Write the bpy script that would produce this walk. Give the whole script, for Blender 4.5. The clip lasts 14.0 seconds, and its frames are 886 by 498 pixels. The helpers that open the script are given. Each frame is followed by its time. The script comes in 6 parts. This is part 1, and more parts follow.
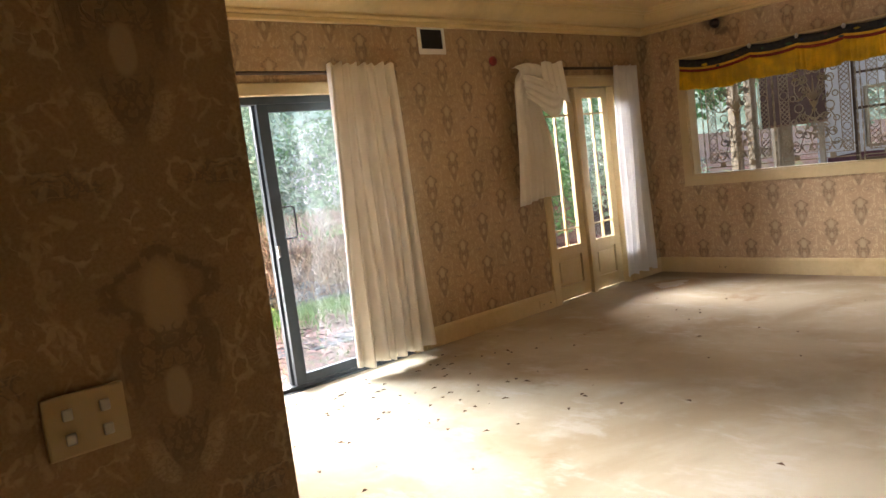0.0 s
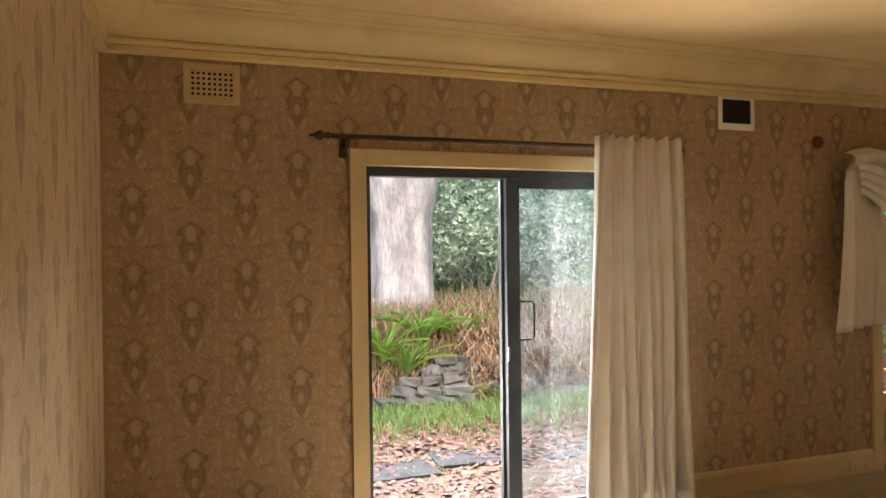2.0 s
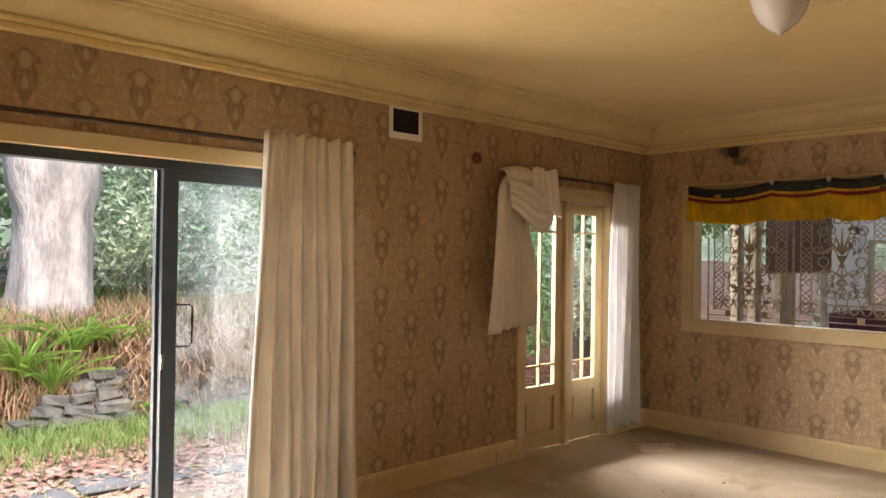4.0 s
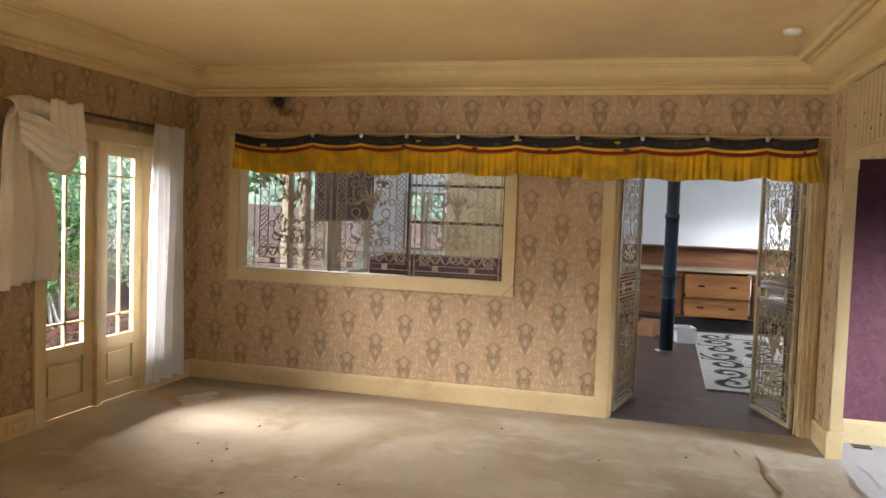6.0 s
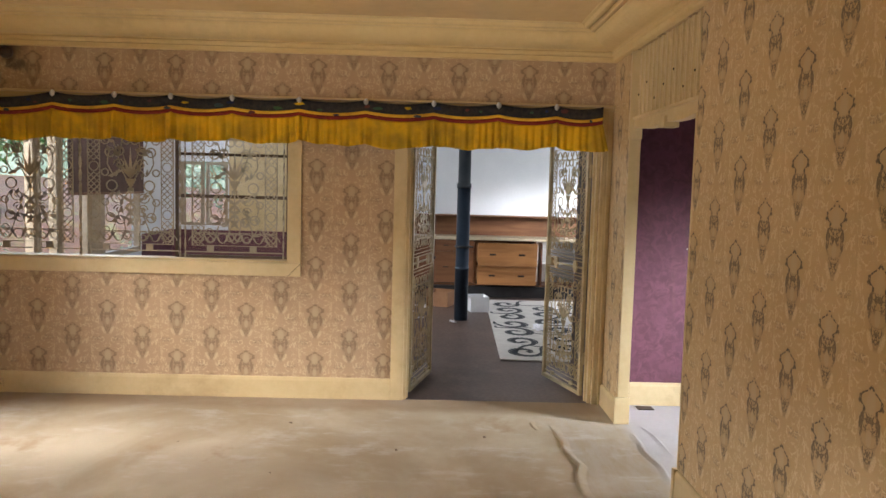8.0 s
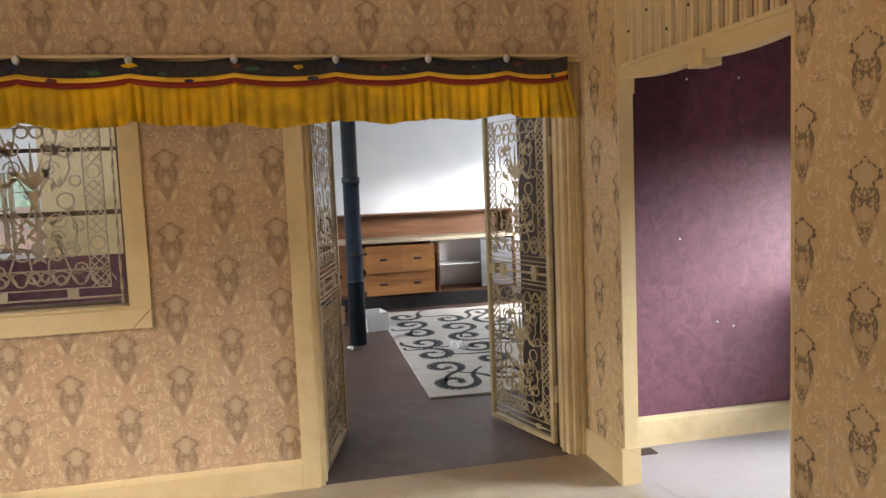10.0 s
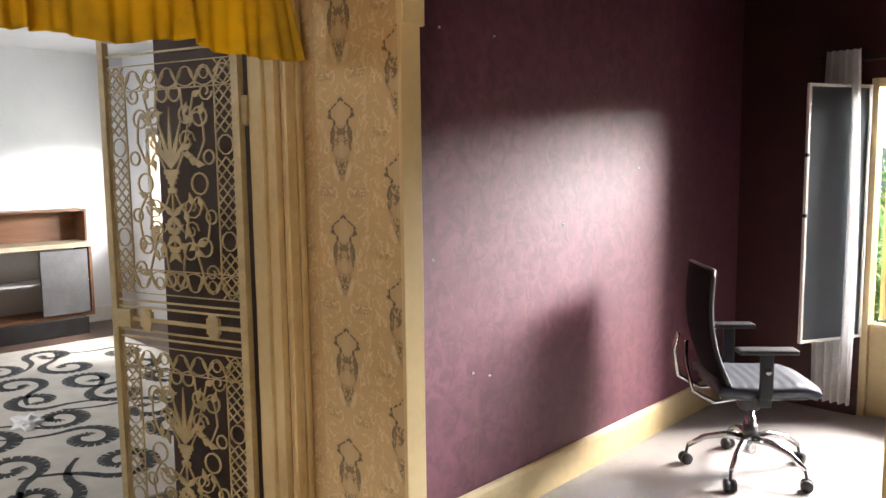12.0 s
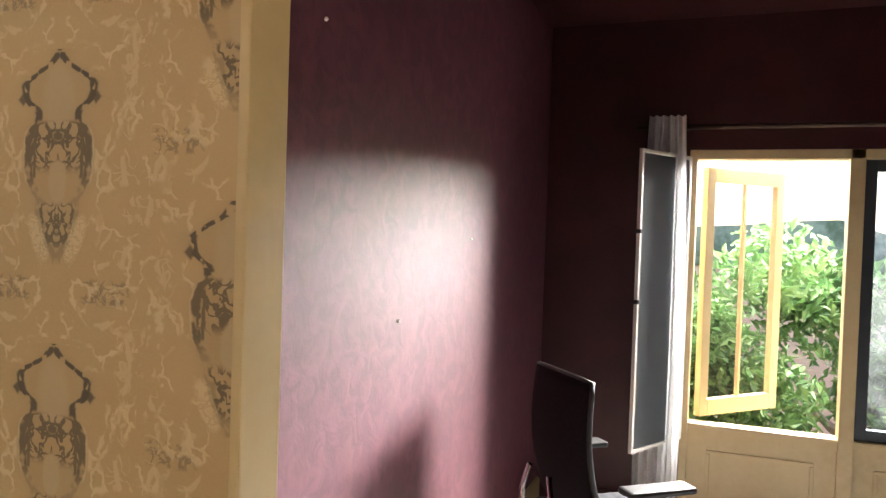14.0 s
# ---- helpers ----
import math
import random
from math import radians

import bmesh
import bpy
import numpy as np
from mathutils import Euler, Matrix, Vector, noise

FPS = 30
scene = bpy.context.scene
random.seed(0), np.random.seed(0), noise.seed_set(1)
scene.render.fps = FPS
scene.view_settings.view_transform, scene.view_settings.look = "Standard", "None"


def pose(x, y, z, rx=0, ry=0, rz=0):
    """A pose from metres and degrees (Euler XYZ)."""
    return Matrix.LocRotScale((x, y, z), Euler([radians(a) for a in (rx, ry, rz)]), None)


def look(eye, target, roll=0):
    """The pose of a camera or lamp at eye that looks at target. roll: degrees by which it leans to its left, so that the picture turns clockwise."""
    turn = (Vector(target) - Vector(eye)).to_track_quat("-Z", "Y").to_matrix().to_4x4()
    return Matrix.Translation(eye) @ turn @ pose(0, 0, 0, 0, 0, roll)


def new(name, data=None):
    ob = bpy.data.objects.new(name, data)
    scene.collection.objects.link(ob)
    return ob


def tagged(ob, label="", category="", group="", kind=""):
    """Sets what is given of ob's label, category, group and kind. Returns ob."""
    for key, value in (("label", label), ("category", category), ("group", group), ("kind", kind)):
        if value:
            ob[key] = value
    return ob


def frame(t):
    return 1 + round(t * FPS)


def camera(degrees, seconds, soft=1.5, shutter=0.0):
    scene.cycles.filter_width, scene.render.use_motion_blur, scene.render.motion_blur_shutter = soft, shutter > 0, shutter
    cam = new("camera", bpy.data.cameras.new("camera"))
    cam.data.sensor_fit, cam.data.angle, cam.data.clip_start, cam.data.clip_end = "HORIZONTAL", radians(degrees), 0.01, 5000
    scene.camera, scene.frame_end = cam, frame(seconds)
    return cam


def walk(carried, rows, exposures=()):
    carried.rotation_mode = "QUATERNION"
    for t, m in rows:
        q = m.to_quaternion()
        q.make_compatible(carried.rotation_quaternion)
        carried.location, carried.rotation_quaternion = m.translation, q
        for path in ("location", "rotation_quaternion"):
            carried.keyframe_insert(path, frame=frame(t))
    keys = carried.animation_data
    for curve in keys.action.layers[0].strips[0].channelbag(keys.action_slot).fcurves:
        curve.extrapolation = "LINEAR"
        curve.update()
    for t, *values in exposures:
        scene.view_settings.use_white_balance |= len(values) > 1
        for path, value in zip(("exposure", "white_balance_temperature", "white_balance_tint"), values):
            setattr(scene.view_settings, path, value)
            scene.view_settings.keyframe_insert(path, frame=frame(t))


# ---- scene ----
cam = camera(61.2, 14.0)
PATH = [
    (0, (0.805, 0.703, 1.418), (2.12, 2.196, 1.206), -7.1),
    (0.5, (1.031, 0.879, 1.561), (2.214, 2.49, 1.488), -4.2),
    (1, (1.214, 1.108, 1.59), (2.408, 2.712, 1.57), -1.8),
    (1.5, (1.349, 1.27, 1.577), (2.417, 2.96, 1.533), -2.0),
    (2, (1.508, 1.405, 1.616), (2.207, 3.278, 1.608), -0.7),
    (4.3, (1.768, 1.485, 1.56), (3.257, 2.819, 1.556), 1.0),
    (4.5, (1.81, 1.463, 1.581), (3.361, 2.724, 1.555), 1.1),
    (5, (1.836, 1.424, 1.584), (3.559, 2.439, 1.537), 1.3),
    (5.5, (1.901, 1.382, 1.576), (3.757, 2.125, 1.503), 1.7),
    (6, (1.953, 1.339, 1.602), (3.887, 1.838, 1.5), 2.0),
    (6.5, (1.989, 1.343, 1.653), (3.967, 1.609, 1.517), 1.8),
    (7, (2.077, 1.346, 1.618), (4.071, 1.425, 1.481), 1.3),
    (7.5, (2.215, 1.301, 1.618), (4.209, 1.295, 1.463), 1.4),
    (9.8, (3.877, 1.673, 1.59), (5.845, 1.35, 1.435), -1.7),
    (10, (4.091, 1.668, 1.579), (6.036, 1.237, 1.401), -2.3),
    (10.5, (4.571, 1.695, 1.544), (6.474, 1.105, 1.378), -2.2),
    (11, (5.047, 1.723, 1.54), (6.902, 0.999, 1.35), -1.0),
    (11.5, (5.511, 1.674, 1.544), (7.08, 0.466, 1.266), -1.9),
    (12, (5.928, 1.492, 1.564), (7.306, 0.059, 1.348), -0.7),
    (12.5, (6.293, 1.338, 1.564), (7.528, -0.228, 1.414), -0.5),
    (13, (6.592, 1.144, 1.601), (7.65, -0.551, 1.499), -1.8),
    (13.5, (6.837, 0.893, 1.603), (7.768, -0.877, 1.599), -0.9),
    (14, (7.019, 0.702, 1.579), (7.726, -1.168, 1.531), 1.9),
]
EXPOSURES = [(0, 1.65, 6400, 14), (0.5, 1.85, 5900, 11), (1.0, 1.55, 6200, 12), (1.5, 1.35, 6300, 13), (2.0, 1.4, 6700, 15), (4.0, 1.5, 6900, 16), (5.0, 1.85, 6600, 14), (6.5, 1.9, 6300, 12), (7.5, 1.95, 6400, 13), (10, 1.95, 6700, 14), (11, 1.95, 6900, 14), (12.5, 1.9, 7200, 14), (13.5, 1.95, 7200, 12), (14, 2.0, 7300, 12)]
walk(cam, [(t, look(eye, target, roll)) for t, eye, target, roll in PATH], EXPOSURES)

# ---- light ----
world = bpy.data.worlds.new("sky")
scene.world = world
world.use_nodes = True
wn = world.node_tree
sky = wn.nodes.new("ShaderNodeTexSky")
sky.sky_type = "NISHITA"
sky.sun_disc = False
sky.sun_elevation = radians(50)
sky.sun_rotation = radians(200)
sky.air_density, sky.dust_density = 1.0, 1.5
wn.nodes["Background"].inputs["Strength"].default_value = 0.15
wn.links.new(sky.outputs[0], wn.nodes["Background"].inputs["Color"])


def area_lamp(name, x, y, z, target, w, h, watts, colour, spread):
    data = bpy.data.lights.new(name, "AREA")
    data.shape, data.size, data.size_y, data.energy, data.color = "RECTANGLE", w, h, watts, colour
    data.spread = radians(spread)
    ob = new(name, data)
    ob.matrix_world = look((x, y, z), target)
    return ob


sun_data = bpy.data.lights.new("sun", "SUN")
sun_data.energy, sun_data.angle, sun_data.color = 2.6, radians(12), (1.0, 0.97, 0.93)
sun = new("sun", sun_data)
sun.matrix_world = look((-4, -20, 24), (0, 0, 0))
area_lamp("skylight_sliding_door", 3.6, 10.2, 3.75, (3.6, 4.4, 1.2), 4.6, 1.8, 600, (1.0, 0.97, 0.93), 95)
area_lamp("skylight_french_door", 7.4, 10.2, 3.75, (6.6, 4.4, 1.2), 3.6, 1.8, 150, (1.0, 0.97, 0.93), 95)
# Added fill lamp, aimed up through the sliding door to lift ceiling and walls
area_lamp("fill_for_ceiling", 1.5, 6.7, 0.35, (5.2, 2.4, 2.5), 1.4, 1.4, 58, (1.0, 0.95, 0.88), 130)
area_lamp("skylight_far_room", 10.9, 5.22, 2.44, (11.2, -1.0, 1.5), 3.6, 0.3, 22, (0.84, 0.93, 1.0), 180)
area_lamp("skylight_south_window", 12.7, -2.13, 1.45, (12.3, 3.0, 1.0), 1.4, 1.0, 12, (0.86, 0.94, 1.0), 180)
area_lamp("skylight_bay_high", 6.3, -5.6, 2.95, (6.9, -2.0, 0.6), 2.4, 1.2, 400, (0.98, 0.98, 1.0), 170)
area_lamp("skylight_bay", 2.6, -10.5, 3.6, (6.9, -3.0, 1.4), 7.0, 2.0, 235, (0.95, 0.96, 1.0), 42)


# ---- node maths ----
class S:
    """A socket with arithmetic."""
    tree = None

    def __init__(self, s):
        self.s = s

    @staticmethod
    def op(kind, *args, clamp=False):
        n = S.tree.nodes.new("ShaderNodeMath")
        n.operation, n.use_clamp = kind, clamp
        for i, a in enumerate(args):
            if isinstance(a, S):
                S.tree.links.new(a.s, n.inputs[i])
            else:
                n.inputs[i].default_value = a
        return S(n.outputs[0])

    def __add__(self, o): return S.op("ADD", self, o)
    def __radd__(self, o): return S.op("ADD", self, o)
    def __sub__(self, o): return S.op("SUBTRACT", self, o)
    def __rsub__(self, o): return S.op("SUBTRACT", o, self)
    def __mul__(self, o): return S.op("MULTIPLY", self, o)
    def __rmul__(self, o): return S.op("MULTIPLY", self, o)
    def __truediv__(self, o): return S.op("DIVIDE", self, o)


def fract(a): return S.op("FRACT", a)
def absolute(a): return S.op("ABSOLUTE", a)
def low(a, b): return S.op("MINIMUM", a, b)
def high(a, b): return S.op("MAXIMUM", a, b)


def ramp(a, lo, hi):
    """0 below lo, 1 above hi (or the other way round if hi < lo)."""
    n = S.tree.nodes.new("ShaderNodeMapRange")
    n.interpolation_type = "SMOOTHSTEP"
    up = hi > lo
    for i, v in zip((1, 2, 3, 4), (lo, hi, 0.0, 1.0) if up else (hi, lo, 1.0, 0.0)):
        n.inputs[i].default_value = v
    S.tree.links.new(a.s, n.inputs[0])
    return S(n.outputs[0])


def start(name):
    m = bpy.data.materials.new(name)
    m.use_nodes = True
    S.tree = m.node_tree
    return m, m.node_tree.nodes["Principled BSDF"]


def position():
    g = S.tree.nodes.new("ShaderNodeNewGeometry")
    sep = S.tree.nodes.new("ShaderNodeSeparateXYZ")
    S.tree.links.new(g.outputs["Position"], sep.inputs[0])
    return [S(o) for o in sep.outputs], g.outputs["Position"]


def local():
    g = S.tree.nodes.new("ShaderNodeTexCoord")
    sep = S.tree.nodes.new("ShaderNodeSeparateXYZ")
    S.tree.links.new(g.outputs["Object"], sep.inputs[0])
    return [S(o) for o in sep.outputs], g.outputs["Object"]


def vector(x, y, z):
    n = S.tree.nodes.new("ShaderNodeCombineXYZ")
    for i, a in enumerate((x, y, z)):
        if isinstance(a, S):
            S.tree.links.new(a.s, n.inputs[i])
        else:
            n.inputs[i].default_value = a
    return n.outputs[0]


def noisy(vec, scale, detail=4.0, rough=0.55, warp=0.0):
    n = S.tree.nodes.new("ShaderNodeTexNoise")
    n.inputs["Scale"].default_value, n.inputs["Detail"].default_value = scale, detail
    n.inputs["Roughness"].default_value, n.inputs["Distortion"].default_value = rough, warp
    if vec is not None:
        S.tree.links.new(vec, n.inputs["Vector"])
    return S(n.outputs[0])


def mix(f, a, b):
    n = S.tree.nodes.new("ShaderNodeMix")
    n.data_type = "RGBA"
    if isinstance(f, S):
        S.tree.links.new(f.s, n.inputs["Factor"])
    else:
        n.inputs["Factor"].default_value = f
    for key, v in (("A", a), ("B", b)):
        sock = [i for i in n.inputs if i.name == key and i.type == "RGBA"][0]
        if isinstance(v, tuple):
            sock.default_value = (*v, 1)
        else:
            S.tree.links.new(v, sock)
    return [o for o in n.outputs if o.type == "RGBA"][0]


def finish(b, colour, rough=0.6, bump=None, depth=0.002, metal=0.0, spec=0.5):
    if isinstance(colour, tuple):
        b.inputs["Base Color"].default_value = (*colour, 1)
    else:
        S.tree.links.new(colour, b.inputs["Base Color"])
    if isinstance(rough, S):
        S.tree.links.new(rough.s, b.inputs["Roughness"])
    else:
        b.inputs["Roughness"].default_value = rough
    b.inputs["Metallic"].default_value = metal
    b.inputs["Specular IOR Level"].default_value = spec
    if bump is not None:
        n = S.tree.nodes.new("ShaderNodeBump")
        n.inputs["Distance"].default_value = depth
        n.inputs["Strength"].default_value = 1.0
        S.tree.links.new(bump.s, n.inputs["Height"])
        S.tree.links.new(n.outputs[0], b.inputs["Normal"])


def surface(name, a, b, rough=0.6, scale=8.0, stretch=(1, 1, 1), fine=60.0, depth=0.001, metal=0.0, spec=0.5, dirt=None, each=0.0, own=False):
    """A worn surface: two colours blended at two scales, with fine relief."""
    m, bs = start(name)
    (x, y, z), v = local() if own else position()
    vec = vector(x * stretch[0], y * stretch[1], z * stretch[2])
    big, small = noisy(vec, scale, 5), noisy(vec, fine, 3)
    f = ramp(big * 0.7 + small * 0.3, 0.32, 0.68)
    col = mix(f, a, b)
    if each:
        info = S.tree.nodes.new("ShaderNodeObjectInfo")
        k = S(info.outputs["Random"]) * each + (1 - each / 2)
        n = S.tree.nodes.new("ShaderNodeHueSaturation")
        S.tree.links.new(k.s, n.inputs["Value"])
        S.tree.links.new(col, n.inputs["Color"])
        col = n.outputs[0]
    if dirt:
        col = mix(ramp(noisy(v, scale * 0.35, 6, 0.7), 0.52, 0.72) * 0.8, col, dirt)
    finish(bs, col, rough + (small - 0.5) * 0.15, big * 0.4 + small * 0.6, depth, metal, spec)
    return m


def island(name, colours, rough=0.7, spec=0.3, thin=0.0):
    """Leaves: each island of the mesh has a colour of its own."""
    m, bs = start(name)
    g = S.tree.nodes.new("ShaderNodeNewGeometry")
    r = S.tree.nodes.new("ShaderNodeValToRGB")
    r.color_ramp.elements[0].color, r.color_ramp.elements[1].color = (*colours[0], 1), (*colours[-1], 1)
    for i, c in enumerate(colours[1:-1], 1):
        e = r.color_ramp.elements.new(i / (len(colours) - 1))
        e.color = (*c, 1)
    S.tree.links.new(g.outputs["Random Per Island"], r.inputs[0])
    finish(bs, r.outputs[0], rough, None, spec=spec)
    if thin:
        t = S.tree.nodes.new("ShaderNodeBsdfTranslucent")
        S.tree.links.new(r.outputs[0], t.inputs[0])
        a = S.tree.nodes.new("ShaderNodeMixShader")
        a.inputs[0].default_value = thin
        S.tree.links.new(bs.outputs[0], a.inputs[1])
        S.tree.links.new(t.outputs[0], a.inputs[2])
        S.tree.links.new(a.outputs[0], S.tree.nodes["Material Output"].inputs[0])
    return m


def wallpaper(name, axis, centre, tip, print_strength=1.0, col_w=0.265, drop=0.3665, ground_a=(0.44, 0.30, 0.175), ground_b=(0.37, 0.245, 0.135), stains=(), pale_k=0.68):
    """Half-drop damask paper: an ogee crown over a shield in each column, pale tendrils between."""
    m, bs = start(name)
    xyz, v = position()
    u, h = xyz[axis], xyz[2]
    k = (u - (centre - col_w / 2)) / col_w
    cell = S.op("FLOOR", k)
    parity = absolute(fract(cell * 0.5) * 2)
    wob = (noisy(v, 55, 2) - 0.5) * 0.006
    a = absolute(fract(k) - 0.5) * col_w + wob
    b = fract((tip - h) / drop + parity * 0.5) * drop
    # the silhouette: half width against the drop below the tip
    fc = S.tree.nodes.new("ShaderNodeFloatCurve")
    cv = fc.mapping.curves[0]
    half = ((0, 0), (0.02, 0.004), (0.045, 0.013), (0.07, 0.029), (0.095, 0.046), (0.125, 0.056), (0.155, 0.055), (0.185, 0.045), (0.212, 0.033), (0.24, 0.032), (0.26, 0.041), (0.29, 0.047), (0.33, 0.050), (0.43, 0.047), (0.47, 0.040), (0.50, 0.033), (0.56, 0.028), (0.62, 0.022), (0.68, 0.010), (0.725, 0.0), (1, 0))
    while len(cv.points) < len(half):
        cv.points.new(0.5, 0.5)
    for pt, (px, py) in zip(cv.points, half):
        pt.location = (px, py / 0.092)
        pt.handle_type = "AUTO_CLAMPED"
    fc.mapping.update()
    bn = b / drop
    S.tree.links.new(bn.s, fc.inputs["Value"])
    wdt = S(fc.outputs[0]) * 0.092
    live = ramp(bn, 0.735, 0.72)
    inside = ramp(a - wdt, 0.002, -0.002) * live
    crown = ramp(bn, 0.25, 0.23)
    soft = 0.003 + 0.020 * (1 - print_strength)
    thick_line = noisy(vector(a, b, parity * 3.0), 70, 2) * 0.008
    line = ramp(absolute(a - wdt) - thick_line, soft + 0.001, 0.0) * live
    mirrored = vector(a * 1.0, b * 1.0, parity * 3.0)
    broken = ramp(noisy(mirrored, 75, 1), 0.36, 0.46)
    line = line * (crown * broken + (1 - crown) * (ramp(bn, 0.5, 0.42) * 0.55 + 0.3) * ramp(noisy(mirrored, 55, 1), 0.36, 0.5))
    knee = ramp(absolute(a - 0.060) + absolute(bn - 0.165) * 0.35, 0.011, 0.005)
    twirl = ramp(absolute(noisy(mirrored, 62, 2, 0.5, 0.5) - 0.5), 0.09, 0.04)
    neck = ramp(bn, 0.235, 0.255) * ramp(bn, 0.43, 0.38) * inside
    oval = ramp(a * a * 6.0 + (bn - 0.45) * (bn - 0.45) * 0.20, 0.0016, 0.0008)
    jaw = ramp(bn, 0.50, 0.54) * ramp(bn, 0.71, 0.64) * inside
    rib = ramp(absolute(a - 0.039), 0.0035, 0.0015) * ramp(absolute(bn - 0.36), 0.085, 0.07)
    dark = high(high(line, knee * 0.9), high(high(neck, jaw) * twirl * (1 - oval) * 0.85, rib * 0.8))
    shield = ramp(bn, 0.245, 0.265) * inside
    heart = high(ramp(a * a * 1.6 + (bn - 0.17) * (bn - 0.17) * 0.07, 0.0016, 0.0003), oval)
    palmette = ramp(absolute(noisy(mirrored, 75, 2) - 0.5), 0.05, 0.02) * ramp(a, 0.03, 0.02) * ramp(absolute(bn - 0.16), 0.06, 0.04)
    # leafy vines that mirror about each column, flared leaves and small sprigs
    sway = S.op("SINE", bn * 12.566 + 1.0) * 0.011 + (noisy(mirrored, 22, 2) - 0.5) * 0.022
    off = absolute(a - 0.110 - sway)
    stem = ramp(off - noisy(mirrored, 50, 2) * 0.005, 0.0028, 0.0)
    spur = ramp(absolute(noisy(mirrored, 38, 1, 0.5, 0.9) - 0.5), 0.045, 0.012) * ramp(off, 0.026, 0.014)
    arm_y = bn - 0.93 + (a - 0.07) * (a - 0.07) * 55.0
    arm = ramp(absolute(fract(arm_y + 0.5) - 0.5) - noisy(mirrored, 60, 2) * 0.014, 0.012, 0.0) * ramp(absolute(a - 0.07), 0.036, 0.03)
    arm2_y = bn - 0.745 + (a - 0.045) * 0.6
    arm2 = ramp(absolute(arm2_y) - noisy(mirrored, 60, 2) * 0.012, 0.008, 0.0) * ramp(absolute(a - 0.073), 0.03, 0.024)
    # a coral of pale twigs between the columns
    cells = S.tree.nodes.new("ShaderNodeTexVoronoi")
    cells.feature = "DISTANCE_TO_EDGE"
    cells.inputs["Scale"].default_value = 24.0
    warp_a, warp_b = noisy(mirrored, 38, 2), noisy(mirrored, 31, 2)
    S.tree.links.new(vector(a * 1.25 + (warp_a - 0.5) * 0.035, b + (warp_b - 0.5) * 0.04, parity * 3.0), cells.inputs["Vector"])
    rim = S(cells.outputs["Distance"])
    twig = ramp(rim - (noisy(mirrored, 85, 2) - 0.5) * 0.16, 0.085, 0.02)
    twig = twig * ramp(noisy(mirrored, 19, 2), 0.47, 0.57) * ramp(a - wdt, 0.006, 0.014)
    gaps = ramp(noisy(mirrored, 30, 2), 0.46, 0.54)
    pale = high(high(stem, spur * 0.9), high(arm, arm2)) * gaps * (1 - inside)
    pale = high(pale * 0.7, twig)
    edge = ramp(absolute(a - wdt - 0.007), 0.0028, 0.001) * ramp(absolute(bn - 0.36), 0.11, 0.08)
    lf = a - 0.030 + (bn - 0.64) * 0.13
    flare = ramp(lf * lf * 30.0 + (bn - 0.64) * (bn - 0.64), 0.0085, 0.004)
    vein = ramp(absolute(noisy(mirrored, 90, 2) - 0.5), 0.06, 0.02)
    pale = high(high(pale, flare * (1 - inside) * (1 - vein * 0.6) * 0.95), edge * 0.6)
    sprig = ramp(absolute(noisy(mirrored, 70, 2, 0.5, 0.6) - 0.5), 0.07, 0.03) * ramp(absolute(bn - 0.815), 0.05, 0.03) * ramp(absolute(a - 0.08), 0.042, 0.03)
    grain = noisy(v, 260, 3)
    stain = noisy(v, 1.6, 6, 0.65)
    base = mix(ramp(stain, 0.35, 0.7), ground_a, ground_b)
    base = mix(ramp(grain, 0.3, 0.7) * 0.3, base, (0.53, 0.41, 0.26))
    halo = ramp(a - wdt, 0.03, 0.0) * live
    soft_body = 1.6 - print_strength
    ground = mix(halo * 0.14, base, (0.25, 0.18, 0.115))
    ground = mix(sprig * 0.55, ground, (0.17, 0.125, 0.085))
    c = mix(pale * pale_k, ground, (0.70, 0.56, 0.34))
    c = mix(shield * (2.3 * soft_body - 1.2) * 0.19, c, (0.19, 0.125, 0.07))
    c = mix(inside * crown * ((soft_body - 0.6) * 0.6), c, (0.26, 0.175, 0.10))
    c = mix(high(heart * 0.6, palmette * 0.4) * inside, c, (0.50, 0.39, 0.24))
    c = mix(dark * (1.1 * print_strength - 0.18), c, (0.085, 0.068, 0.05) if print_strength > 0.9 else (0.12, 0.08, 0.045))
    seam = ramp(absolute(fract(k * 0.5) - 0.5), 0.003, 0.0)
    c = mix(seam * 0.3, c, (0.25, 0.17, 0.1))
    for su, sz, sr in stains:
        d2 = (u - su) * (u - su) * 0.8 + (h - sz) * (h - sz) + (noisy(v, 9, 4) - 0.5) * 0.02
        c = mix(ramp(d2, sr * sr, 0.0) * 0.75, c, (0.05, 0.035, 0.025))
    finish(bs, c, 0.5 + grain * 0.2 - pale * 0.12, pale * 0.5 + grain * 0.25 - dark * 0.3, 0.0008, spec=0.4)
    return m


